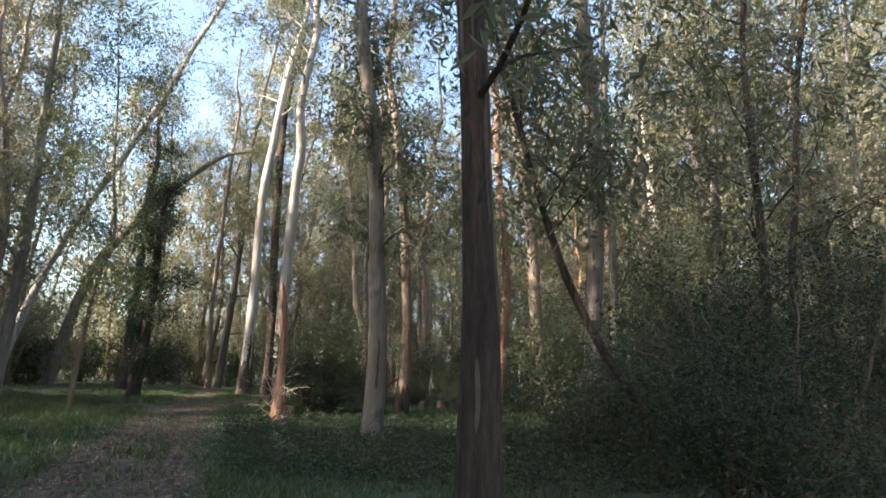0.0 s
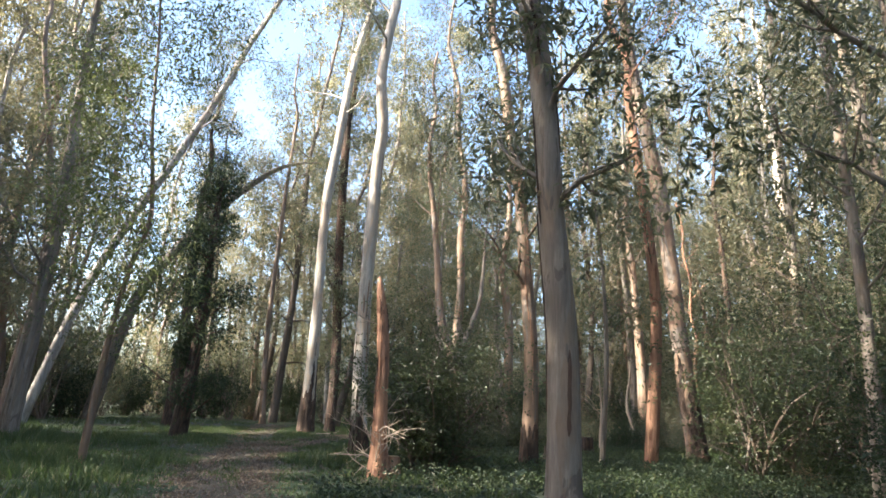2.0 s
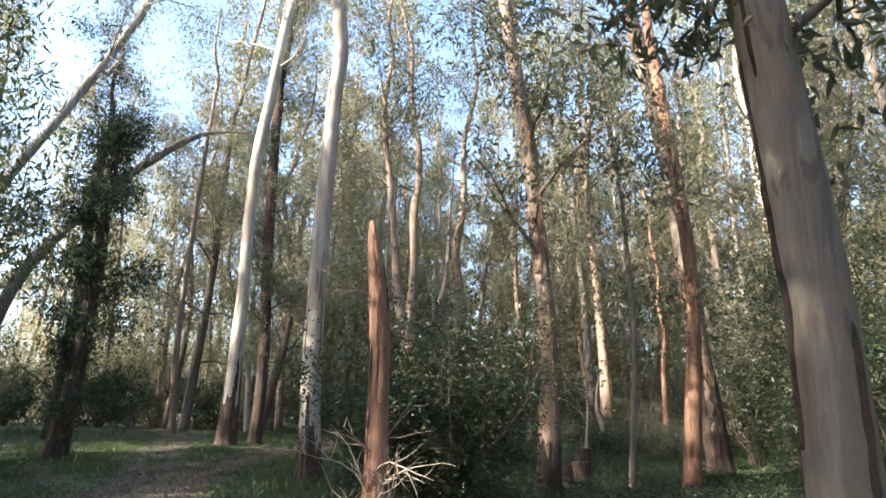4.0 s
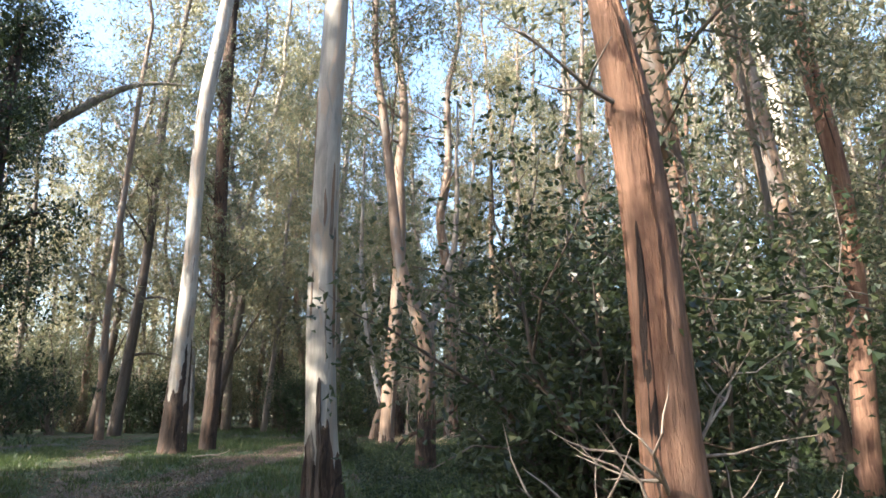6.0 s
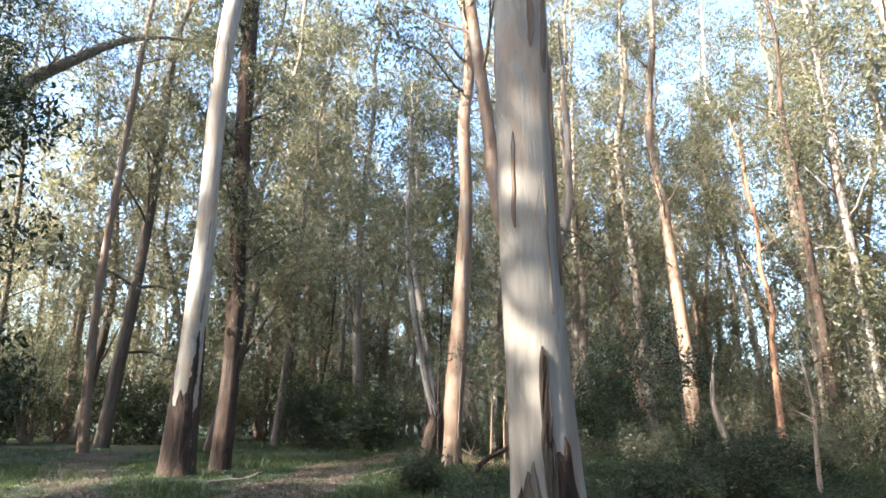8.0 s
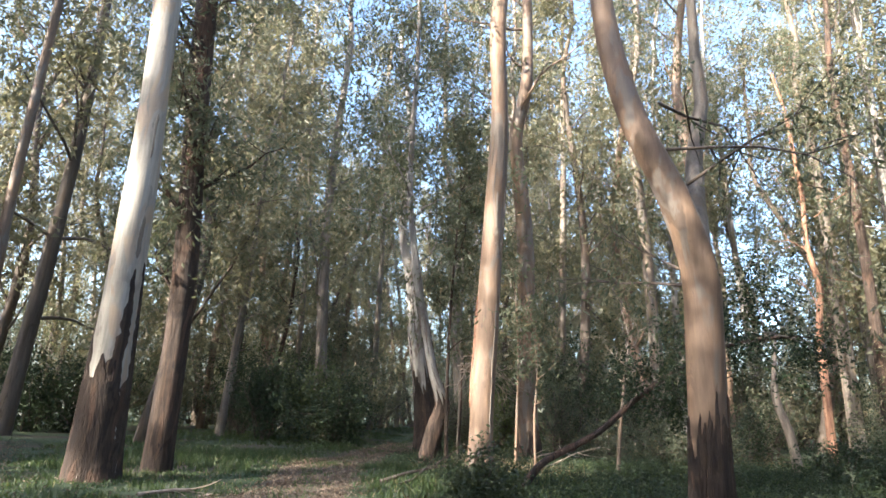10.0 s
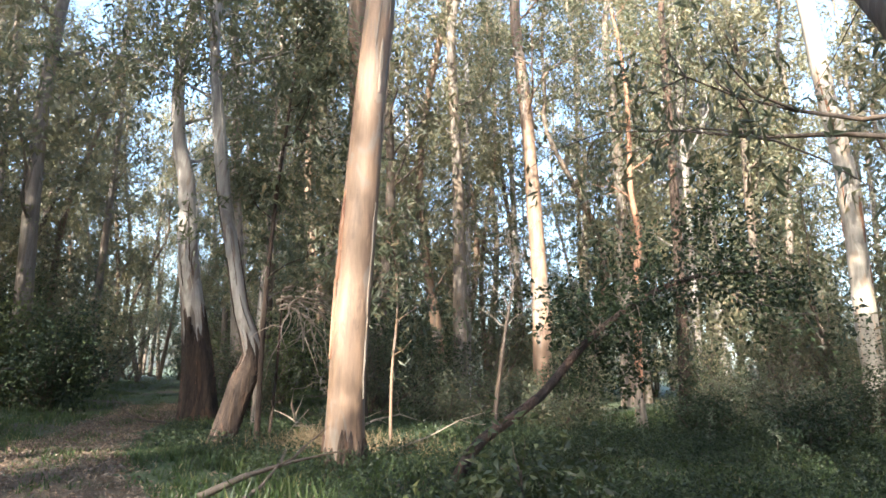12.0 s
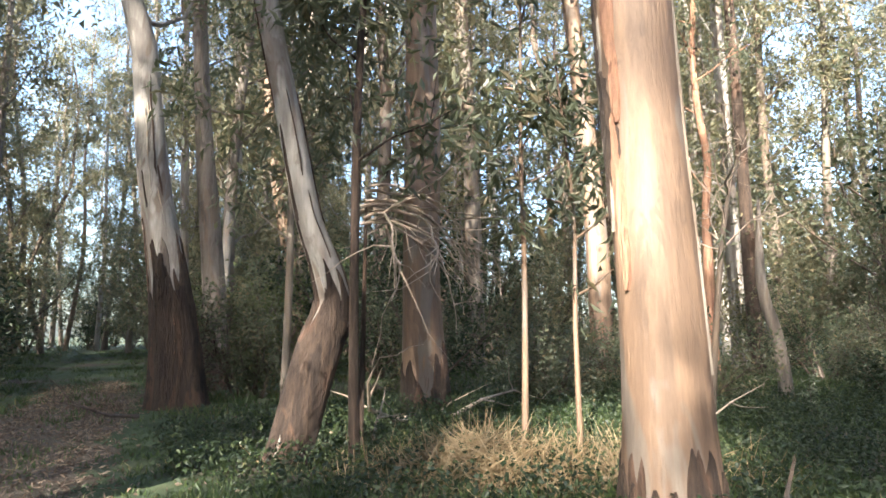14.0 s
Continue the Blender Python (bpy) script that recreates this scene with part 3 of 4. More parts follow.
made_20 = gum("old gum with charred flaking base and grey streaked trunk", (-3.2, 44.3), [(0.02, 0, 0, 0.42), (-0.12, 0.05, 1.41, 0.33), (-0.49, 0.22, 3.74, 0.226), (-0.71, 0.31, 5.79, 0.2), (-0.9, 0.4, 6.54, 0.17)], 16, ASH, 0.38, 15, 3.6, 30, seed=20, lean=(-0.04, 0.05))
rough_foot(made_20, 20, 0.14, 2.5, DARK, 22, 0.7, "charred bark round the foot", 4)
peel(made_20, 20, 0.14, 0.1, 1.4, RED, 6)
peel(made_20, 20, 0.14, 2.0, 6, PALE, 10)
peel(made_20, 20, 0.14, 1.8, 3.6, DARK, 12, 1)
peel(made_20, 20, 0.14, 1.0, 2.0, GREY, 8, 2)
part("stub", quads("stub", *tube(np.array([(-0.3, -0.1, 1.95, 0.07), (-0.42, -0.16, 2.05, 0.065), (-0.46, -0.18, 2.2, 0.05), (-0.46, -0.18, 2.36, 0.03)]), 8, 0.1, 1.0), DARK, True), made_20[0], "broken dark branch stub")
made_21 = gum("straight brown gum behind the charred tree", (-1.5, 47), [(0.26, -0.12, 0, 0.29), (0.05, -0.03, 2.8, 0.226), (-0.17, 0.08, 5.22, 0.181), (-0.37, 0.18, 8.4, 0.136)], 20, GREY, 0.3, 14, 3.2, 28, seed=21)
rough_foot(made_21, 21, 0.14, 1.8, DARK, 8, 0.3, "")
made_22 = gum("thick smooth brown gum with buttressed foot", (-1.4, 41.2), [(0.3, -0.27, 0, 0.33), (0.24, -0.22, 1.86, 0.281), (0.26, -0.24, 3.99, 0.264), (0.24, -0.22, 6.26, 0.24)], 24, TAN, 0.35, 14, 3.4, 28, seed=22)
rough_foot(made_22, 22, 0.14, 1.0, DARK, 10, 0.35, "")
peel(made_22, 22, 0.14, 0.6, 7, GREY, 8)
made_23 = gum("slender gum with warm sunlit bark", (6.6, 42.3), [(-0.11, 0.14, -0.2, 0.3), (-0.14, 0.17, 3.82, 0.27), (-0.37, 0.46, 9.18, 0.213), (-0.62, 0.77, 13.11, 0.185)], 25, TAN, 0.35, 14, 3.2, 28, seed=23)
rough_foot(made_23, 23, 0.14, 0.5, DARK, 8, 0.3, "")
peel(made_23, 23, 0.14, 1, 10, RED, 8)
made_24 = gum("tall leaning gum with pale sunlit trunk", (12.4, 35.5), [(0.3, -0.2, 0, 0.33), (0.02, 0.0, 2.36, 0.287), (-0.02, 0.07, 6.82, 0.284), (-0.2, 0.39, 10.08, 0.26), (-0.32, 0.63, 12.98, 0.25)], 26, PALE, 0.55, 10, 3.4, seed=24, lean=(-0.05, 0.08))
rough_foot(made_24, 24, 0.14, 1.5, DARK, 8, 0.3, "")
peel(made_24, 24, 0.14, 2, 10, RED, 8)
made_25 = gum("gum trunk with loose bark in dark undergrowth", (0.3, 5.3), [(-0.02, 0, 0, 0.19), (-0.04, 0, 1.55, 0.155), (-0.09, 0.01, 2.53, 0.14), (-0.15, 0.01, 3.58, 0.125), (-0.22, 0.01, 4.73, 0.115)], 14, DARK, 0.22, 14, 2.2, 24, seed=25, lean=(-0.03, 0))
peel(made_25, 25, 0.14, 0.6, 4.5, TWIG, 16)
# trees further off
gum("old leaning gum with spreading bare limbs", (-25, 41), [(0, 0, 0, 0.36), (1.5, 0.5, 7, 0.32), (3.6, 1.8, 11.5, 0.29), (5.1, 2.4, 13.65, 0.26), (6.4, 2.9, 15.1, 0.22), (7.9, 3.5, 16.6, 0.17), (9.35, 4.07, 17.4, 0.1), (11.2, 4.8, 17.8, 0.03)], 17.7, GREY, 0.75, 14, 3.6, 18, seed=30, top_radius=0.05)
gum("big gum leaning across the sky", (-22.3, 32), [(0, 0, 0, 0.22), (1.55, 1.12, 7.0, 0.2), (3.8, 2.75, 13.7, 0.19), (5.1, 3.7, 17.7, 0.18), (6.0, 4.4, 21.1, 0.16), (7.6, 5.5, 26, 0.13)], 29, ASH, 0.5, 16, 4.2, 26, seed=31, lean=(0.25, 0.2))
gum("dark dense-leaved gum at the edge of the grass", (-19, 38.6), [(0, 0, 0, 0.3), (0.2, 0, 6, 0.24), (0.1, 0, 12, 0.2)], 19, DARK, 0.08, 26, 2.8, 30, SHRUB_LEAF, seed=32)
# Added tree, sunward of the bent gum, to keep the sun off its trunk
gum("grey-green leafy gum added to shade the bent trunk", (-16, 23.3), [(0, 0, 0, 0.26), (0.2, 0, 6, 0.2), (0.1, 0, 11, 0.15)], 18, GREY, 0.13, 24, 2.6, 26, seed=53)
gum("slender dark gum with forked top", (-8.3, 55.5), [(-0.1, 0, 0, 0.14), (0.2, 0, 3, 0.11), (0.6, 0, 5.5, 0.09)], 11, DARK, 0.4, 10, 2.6, 20, seed=33)
gum("gum with crooked dark limbs at the edge of the woods", (7.1, 47), [(0, 0, 0, 0.28), (-0.3, 0, 8, 0.22), (-0.8, 0, 14, 0.18)], 24, GREY, 0.35, 14, 3.4, 20, seed=34)
gum("straight gum with thin crown", (14.5, 45), [(0, 0, 0, 0.3), (-0.1, 0, 8, 0.24), (-0.5, 0, 14, 0.18)], 25, GREY, 0.4, 13, 3.2, 20, seed=35)
gum("slim dark gum in the scrub", (10.7, 40.2), [(0, 0, 0, 0.2), (0, 0, 6, 0.16), (-0.2, 0, 11, 0.13)], 22, DARK, 0.4, 12, 2.8, 20, seed=36)
gum("reddish slim gum trunk on the grass", (8.8, 40.6), [(0, 0, 0, 0.14), (0.05, 0, 4, 0.11)], 13, RED, 0.35, 10, 2.2, 18, seed=37, sides=9)
gum("slender pale gum among saplings", (0.6, 50.5), [(0, 0, 0, 0.14), (0.1, 0, 4, 0.12)], 17, PALE, 0.45, 9, 2.4, 20, seed=38, sides=9)

# saplings and thin poles near the track
gum("thin pale sapling pole in the straw", (-2.6, 38.1), [(0, 0, 0, 0.035), (0.06, 0, 1.6, 0.03), (0.1, 0.04, 3, 0.024)], 4.6, TAN, 0.5, 7, 0.8, 5, seed=40, sides=7, name="gum_sapling", top_radius=0.01, spread=0.2)
gum("thin pale sapling pole in the straw", (-2.25, 37.7), [(0, 0, 0, 0.03), (-0.03, 0, 1.2, 0.025), (0.06, 0.04, 2.4, 0.02)], 3.4, TAN, 0.4, 7, 0.7, 6, seed=41, sides=7, name="gum_sapling", top_radius=0.008, spread=0.2)
gum("slim dark sapling hung with drooping leaves", (-4.0, 38.9), [(0, 0, 0, 0.05), (-0.03, 0, 2, 0.042), (0.02, 0, 4, 0.035)], 8, DARK, 0.28, 15, 1.2, 15, seed=42, sides=8, name="gum_sapling", top_radius=0.01, spread=0.26)
gum("slim dark sapling with drooping leaves", (-2.9, 41.8), [(0, 0, 0, 0.06), (0.05, 0, 2, 0.05), (0.02, 0, 4, 0.04)], 9, GREY, 0.2, 14, 1.5, 14, seed=43, sides=8, name="gum_sapling", top_radius=0.01, spread=0.3)
gum("short leaning trunk with broken top", (4.9, 37.9), [(0.1, 0, 0, 0.13), (-0.05, 0.05, 1.0, 0.11), (-0.25, 0.2, 2.0, 0.09)], 2.2, GREY, limbs=0, seed=44, sides=10, name="tree_snag", top_radius=0.03)
made_45 = gum("half-dead dark sapling with a head of bare pale twigs", (-0.57, 37.15), [(0, 0, 0, 0.045), (0.08, -0.09, 1.0, 0.038), (0.2, -0.22, 2.3, 0.028), (0.3, -0.32, 2.9, 0.018)], 2.9, TWIG, limbs=0, seed=45, sides=7, name="gum_sapling", top_radius=0.01)
bare = np.random.default_rng(45)
for k in range(10):
    at = made_45[1][int(len(made_45[1]) * bare.uniform(0.62, 0.99))]
    way = (bare.normal() * 0.5 + 0.3, bare.normal() * 0.5 - 0.2, bare.uniform(0.5, 1.3))
    part("dead_twig", quads("dead_twig", *joined(limb_with_twigs(at[:3], way, bare.uniform(0.6, 1.3), 0.011, bare, 5, 0.0, 5, 0.14)[0]), WOOD, True), made_45[0], "bare pale dead twig" if k == 0 else "")
gum("bare forked dead sapling in the grass", (2.0, 30.6), [(0, 0, 0, 0.05), (0.05, 0, 0.9, 0.045), (0.1, 0, 1.8, 0.03)], 2.7, WOOD, 0.3, 6, 1.3, 1, STRAW, seed=46, sides=7, name="gum_sapling", top_radius=0.01)
made_47 = gum("arched sapling bowed to the ground by its leaves", (-4.2, 34.0), [(-0.05, 0, 0, 0.068), (0.45, 0.05, 0.36, 0.06), (0.85, 0.1, 0.58, 0.058), (1.6, 0.13, 0.93, 0.055), (2.35, 0.15, 1.5, 0.05), (3.0, 0.0, 1.98, 0.045), (3.8, -0.3, 2.44, 0.038), (4.5, -0.7, 2.63, 0.03), (5.2, -1.0, 2.66, 0.015)], 2.6, DARK, limbs=0, seed=47, sides=9, name="gum_sapling", flare=0.0, top_radius=0.01)
droop = np.random.default_rng(47)
hung = []
for k in range(20):
    at = made_47[1][int(len(made_47[1]) * droop.uniform(0.38, 0.99))]
    wood, tips = limb_with_twigs(at[:3], droop.normal(size=3) * [1, 1, 0.6] + [0.4, 0, 0.1], droop.uniform(0.7, 1.4), 0.014, droop, 5, -0.1, 5)
    part("limb", quads("limb", *joined(wood), GREY, True), made_47[0])
    hung.append(tips)
part("crown", quads("crown", *leaves(spray(np.vstack(hung), 21, 0.22, droop), 0.08, 0.045, 0.4, droop), SHRUB_LEAF), made_47[0])
for way, z, n in (((-0.35, 0.9, 0.12), 2.7, 2.1), ((0.15, 0.9, 0.05), 2.9, 2.4), ((0.9, -0.3, 0.25), 4.3, 2.6), ((0.8, 0.2, -0.05), 4.9, 2.6), ((0.6, -0.7, 0.1), 3.9, 1.8)):
    wood, tips = limb_with_twigs((0.0 if z < 4 else -0.3, -0.05, z), way, n, 0.022, droop, 6, 0.0, 6)
    part("limb", quads("limb", *joined(wood), TWIG, True), made_18[0])
    tagged(part("leaf_spray", quads("leaf_spray", *leaves(spray(tips, 14, 0.2, droop), 0.12, 0.032, 1.2, droop), GUM_LEAF), made_18[0], "hanging dark green leaves"), kind="stuff")
gum("thin dark trunk leaning through the undergrowth", (2.6, 8.9), [(0.4, -0.1, 0, 0.07), (0.1, 0, 0.9, 0.068), (-0.35, 0.05, 1.6, 0.062), (-0.9, 0.1, 2.7, 0.056), (-1.35, 0.15, 4.1, 0.05), (-1.9, 0.2, 6.2, 0.04)], 9, DARK, 0.3, 10, 2.0, 26, seed=48, sides=9, lean=(-0.2, 0), top_radius=0.015)
gum("slim dark gum in dense undergrowth", (5.2, 10.5), [(0, 0, 0, 0.09), (0.1, 0, 3, 0.075), (0, 0, 6, 0.06)], 13, DARK, 0.2, 16, 2.2, 24, seed=49, sides=9)
gum("slim dark gum in dense undergrowth", (7.5, 13.5), [(0, 0, 0, 0.1), (-0.1, 0, 3, 0.085), (0.2, 0, 6, 0.07)], 15, DARK, 0.2, 16, 2.4, 24, seed=50, sides=9)
gum("slim grey gum in dense undergrowth", (4.6, 17.5), [(0, 0, 0, 0.13), (0.1, 0, 4, 0.11), (0, 0, 8, 0.09)], 17, GREY, 0.2, 16, 2.6, 24, seed=51, sides=9)
gum("slim grey gum in dense undergrowth", (8.5, 19), [(0, 0, 0, 0.16), (-0.2, 0, 5, 0.13), (-0.1, 0, 9, 0.11)], 20, GREY, 0.2, 18, 3.0, 24, seed=52, sides=9)


# ---- shrubs ----
shrub("leafy dark green shrub beside the dead trunk", (-3.6, 18.55), 3.0, 0.95, 22, 42, OLIVE_LEAF, (0.066, 0.038), seed=70, spread=0.22)
for k, (x, y, h, w, leaf) in enumerate([(-9.5, 56, 3.4, 2.4, SHRUB_LEAF), (-5.6, 49.5, 2.6, 2.0, SHRUB_LEAF), (-7.0, 58, 4.5, 2.6, SHRUB_LEAF), (-5.6, 54.6, 3.4, 1.6, LIME_LEAF), (2.3, 46, 3.6, 2.6, SHRUB_LEAF), (-6.3, 52.4, 2.2, 1.4, LIME_LEAF), (5.0, 47.0, 3.0, 2.2, SHRUB_LEAF), (1.2, 49.8, 3.0, 1.3, LIME_LEAF), (-8.4, 51.6, 3.0, 1.4, SHRUB_LEAF)]):
    shrub("dense dark green shrub at the edge of the glade" if leaf is SHRUB_LEAF else "yellow-green shrub at the edge of the glade", (x, y), h, w, 10, 22, leaf, (0.13, 0.07), 74 + k, spread=0.3, group="shrubs round the glade")
for k, (x, y, h, w) in enumerate([(3.0, 6.8, 1.6, 1.0), (4.2, 8.2, 3.0, 1.5), (2.6, 10.8, 2.0, 1.3), (5.6, 12.8, 3.4, 1.6), (4.4, 15.3, 2.6, 1.5), (7.4, 16.5, 4.2, 1.8), (6.4, 20.4, 3.6, 1.8), (8.4, 23.4, 4.0, 2.0), (6.6, 9.2, 3.8, 1.6), (9.2, 12.6, 4.4, 1.8), (6.6, 25.6, 2.6, 1.5), (7.8, 28.4, 2.6, 1.6)]):
    shrub("dark tangled undergrowth shrub under the gums", (x, y), h, w, 10, 30, SHRUB_LEAF, (0.07, 0.034), 90 + k, spread=0.26, group="undergrowth beside the track")
for k, (x, y, h, w) in enumerate([(3.2, 33.6, 1.1, 1.1), (5.3, 34.6, 1.3, 1.3), (7.2, 37.0, 1.5, 1.4), (4.4, 36.2, 1.0, 1.1), (2.6, 38.6, 1.2, 1.0), (6.2, 32.2, 1.2, 1.3), (8.5, 34.5, 1.6, 1.5), (3.4, 41.3, 1.6, 1.2), (1.0, 43.4, 2.4, 1.2), (9.6, 38.4, 2.2, 1.6), (0.8, 40.2, 1.1, 0.9), (-1.8, 44.6, 1.8, 0.9), (5.4, 40.6, 1.5, 1.1), (8.0, 42.5, 2.6, 1.4), (12.0, 38.0, 3.4, 1.8), (11.0, 33.0, 3.0, 1.8)]):
    shrub("grey-green scrub bush in the long grass", (x, y), h, w, 9, 18, GUM_LEAF if k % 3 else SHRUB_LEAF, (0.09, 0.04), 120 + k, spread=0.22, group="scrub under the gums")


for k, (x, y, h, w) in enumerate([(-5.4, 31.6, 0.7, 0.5), (-2.6, 27.6, 0.8, 0.6), (-1.2, 28.6, 1.1, 0.7)]):
    shrub("low dark bush in the grass of the glade", (x, y), h, w, 9, 21, OLIVE_LEAF, (0.075, 0.038), 180 + k, group="scrub under the gums", spread=0.16)
for k, (x, y, h, w) in enumerate([(6.6, 18.6, 6.0, 1.6), (8.6, 21.6, 7.0, 1.8), (5.7, 22.8, 4.6, 1.3), (9.6, 25.2, 7.0, 1.9), (7.4, 30.2, 5.5, 1.6), (10.6, 28.8, 7.0, 1.9), (3.4, 19.6, 3.6, 1.0)]):
    shrub("tall olive-green gum regrowth in the undergrowth", (x, y), h, w, 9, 28, SHRUB_LEAF if k % 2 else OLIVE_LEAF, (0.10, 0.045), 160 + k, "gum_sapling", "undergrowth beside the track", 0.32, droop=0.6)


def seedling(place, height, seed):
    """A pale weedy plant: one upright stem with leaves all the way up."""
    r = np.random.default_rng(seed)
    ob = thing("seedling", (*place, float(lie(*place))), "small pale-leaved weed standing in the ground cover", "plant", "pale weeds")
    line = branch((0, 0, -0.03), (r.normal() * 0.1, r.normal() * 0.1, 1), height, 0.009, r, 0.3, wander=0.08, step=0.08)
    part("stem", quads("stem", *tube(line, 5), TWIG, True), ob)
    part("foliage", quads("foliage", *leaves(spray(line[2:, :3], 9, 0.035, r), 0.10, 0.024, -0.3, r), PALE_LEAF), ob)


for k, (x, y, h) in enumerate([(-2.0, 12.6, 0.7), (-2.3, 9.6, 0.5), (-1.7, 11.3, 0.55), (-2.9, 12.2, 0.4), (-1.1, 15.2, 0.5), (-3.0, 14.9, 0.45), (2.0, 33.6, 0.6), (3.0, 35.2, 0.7), (4.2, 34.6, 0.8), (5.0, 36.6, 0.7), (2.4, 36.9, 0.6), (6.1, 36.0, 0.8), (1.2, 38.6, 0.5), (3.6, 37.2, 0.6), (7.0, 33.8, 0.8)]):
    seedling((x, y), h, 400 + k)


# ---- stumps, dead wood and litter ----
def stump(label, place, height, radius, seed):
    r = np.random.default_rng(seed)
    ob = thing("tree_stump", (*place, float(lie(*place))), label, "stump")
    line = np.array([(0, 0, -0.1, radius * 1.2), (0, 0, 0.05, radius * 1.08), (0, 0, height * 0.5, radius), (0.01, 0, height, radius * 0.95)])
    line = smooth_line(line, 0.06)
    part("bark", quads("bark", *tube(line, 14, 0.09, seed, 0.3), RED if seed % 2 else DARK, True), ob)
    top = line[-1]
    disc = np.array([(0.01, 0, height - 0.01, radius * 0.93), (0.01, 0, height + 0.004, radius * 0.9), (0.01, 0, height + 0.006, 0.002)])
    part("cut_face", quads("cut_face", *tube(disc, 14), CUT if seed % 2 else DARK), ob, "sawn wood face")


stump("short sawn stump with orange wood beside the dead trunk", (-3.95, 17.0), 0.36, 0.13, 1)
stump("dark old stump in the grass", (0.1, 24.3), 0.45, 0.22, 2)
stump("dark old stump in the grass", (-0.6, 22.9), 0.4, 0.15, 4)
stump("dark rotten stump in the grass", (0.95, 27.0), 0.55, 0.24, 6)


def dead_stick(place, turn, length, radius, seed, label="dry fallen branch on the ground", rise=0.0, twigs=3, skin=WOOD, tilt=0.05):
    r = np.random.default_rng(seed)
    ob = thing("fallen_branch", (*place, float(lie(*place)) + radius), label, "branch")
    a = radians(turn)
    pieces, _ = limb_with_twigs((0, 0, 0), (math.cos(a), math.sin(a), tilt), length, radius, r, twigs, rise, 6)
    v, f = joined(pieces)
    v[:, 2] = np.maximum(v[:, 2], -radius * 0.9)
    part("wood", quads("wood", v, f, skin, True), ob)


for k, (x, y, a, n, rad) in enumerate([(-2.4, 40.2, 10, 1.8, 0.035), (-2.1, 39.9, 60, 1.4, 0.03), (-1.9, 40.3, 150, 1.6, 0.03), (-2.2, 40.5, 200, 1.5, 0.04), (-1.6, 40.0, -30, 1.5, 0.028), (-3.2, 39.6, 20, 1.2, 0.02), (-6.2, 34.9, 15, 1.5, 0.04), (-5.9, 34.6, 60, 1.0, 0.025), (-9.3, 26.0, 170, 0.9, 0.03), (-8.7, 33.3, 190, 0.8, 0.02), (-4.2, 43.2, 200, 1.3, 0.03), (4.8, 41.6, 20, 2.0, 0.03), (5.6, 41.9, 160, 1.6, 0.03), (-3.0, 24.0, 40, 1.6, 0.03), (-3.3, 37.0, -25, 2.2, 0.02), (-9.6, 33.2, 30, 1.4, 0.03)]):
    dead_stick((x, y), a, n, rad, 200 + k, skin=TWIG if k in (6, 7, 8, 10) else WOOD, tilt=0.12 if k % 2 else 0.02)
dry = np.random.default_rng(77)
snarl = thing("dead_branch", (-3.55, 39.35, 0.0), "bare pale dead branch with drooping twigs", "branch")
for k in range(13):
    start = (dry.normal() * 0.05, dry.normal() * 0.05, 2.35 + dry.normal() * 0.1)
    a = dry.uniform(-85, 15)
    part("twig", quads("twig", *joined(limb_with_twigs(start, (math.cos(radians(a)), math.sin(radians(a)), 0.45), 1.7, 0.018, dry, 4, -0.6, 5, 0.14)[0]), WOOD, True), snarl)
part("main_stem", quads("main_stem", *tube(smooth_line([(-0.1, -0.1, -0.05, 0.03), (0.0, 0, 1.2, 0.026), (0.02, 0.0, 2.45, 0.015)], 0.2), 6), DARK, True), snarl)


def strewn(name, label, category, count, pick, length, width, droop, material, seed, corners=4, height=0.02):
    """Many small blades or leaves on the ground as one piece of stuff."""
    r = np.random.default_rng(seed)
    xy = pick(r, count)
    z = lie(xy[:, 0], xy[:, 1]) + height * r.random(len(xy)) ** 1.5 + 0.012
    tagged(new(name, quads(name, *leaves(np.column_stack([xy, z]), length, width, droop, r, corners), material)), label, category, kind="stuff")


def on_track(r, n):
    line = np.vstack([MAIN_TRACK, MAIN_TRACK, MAIN_TRACK, FORK_TRACK])
    line = line[(line[:, 1] > 3) & (line[:, 1] < 50)]
    rut = np.where(r.random((n, 1)) < 0.5, -0.5, 0.5) * [[1.0, 0.25]]
    return line[r.integers(len(line), size=n), :2] + r.normal(size=(n, 2)) * 0.25 + rut


def in_box(x0, x1, y0, y1, keep=1.0):
    def pick(r, n):
        xy = np.column_stack([r.uniform(x0, x1, n), r.uniform(y0, y1, n)])
        patch = np.sin(0.8 * xy[:, 0] + 1.3 * np.sin(0.5 * xy[:, 1])) + np.sin(0.9 * xy[:, 1] + 0.7 * xy[:, 0])
        return xy[(off_track(xy) > 1.15) & (patch > -2 + 2 * (1 - keep) + r.normal(size=n) * 0.5)]
    return pick


strewn("leaf_litter", "fallen gum leaves and bark flakes on the track", "litter", 34000, on_track, 0.065, 0.02, 0.05, LITTER, 301)
strewn("leaf_litter", "scattered fallen leaves in the grass", "litter", 20000, in_box(-14, 10, 8, 48), 0.07, 0.022, 0.05, LITTER, 302)
strewn("ground_ivy", "dark leafy ground cover under the gums", "plants", 56000, in_box(-4.6, 6, 8, 21, 0.75), 0.055, 0.04, 0.1, SHRUB_LEAF, 303, height=0.28)
strewn("ground_ivy", "dark leafy ground cover beside the track", "plants", 60000, in_box(-5.4, 5, 30, 42, 0.7), 0.05, 0.034, 0.1, SHRUB_LEAF, 304, height=0.26)
strewn("ground_ivy", "dark leafy ground cover in the glade", "plants", 26000, in_box(-5.2, 4, 21, 30, 0.6), 0.055, 0.038, 0.1, SHRUB_LEAF, 305, height=0.22)


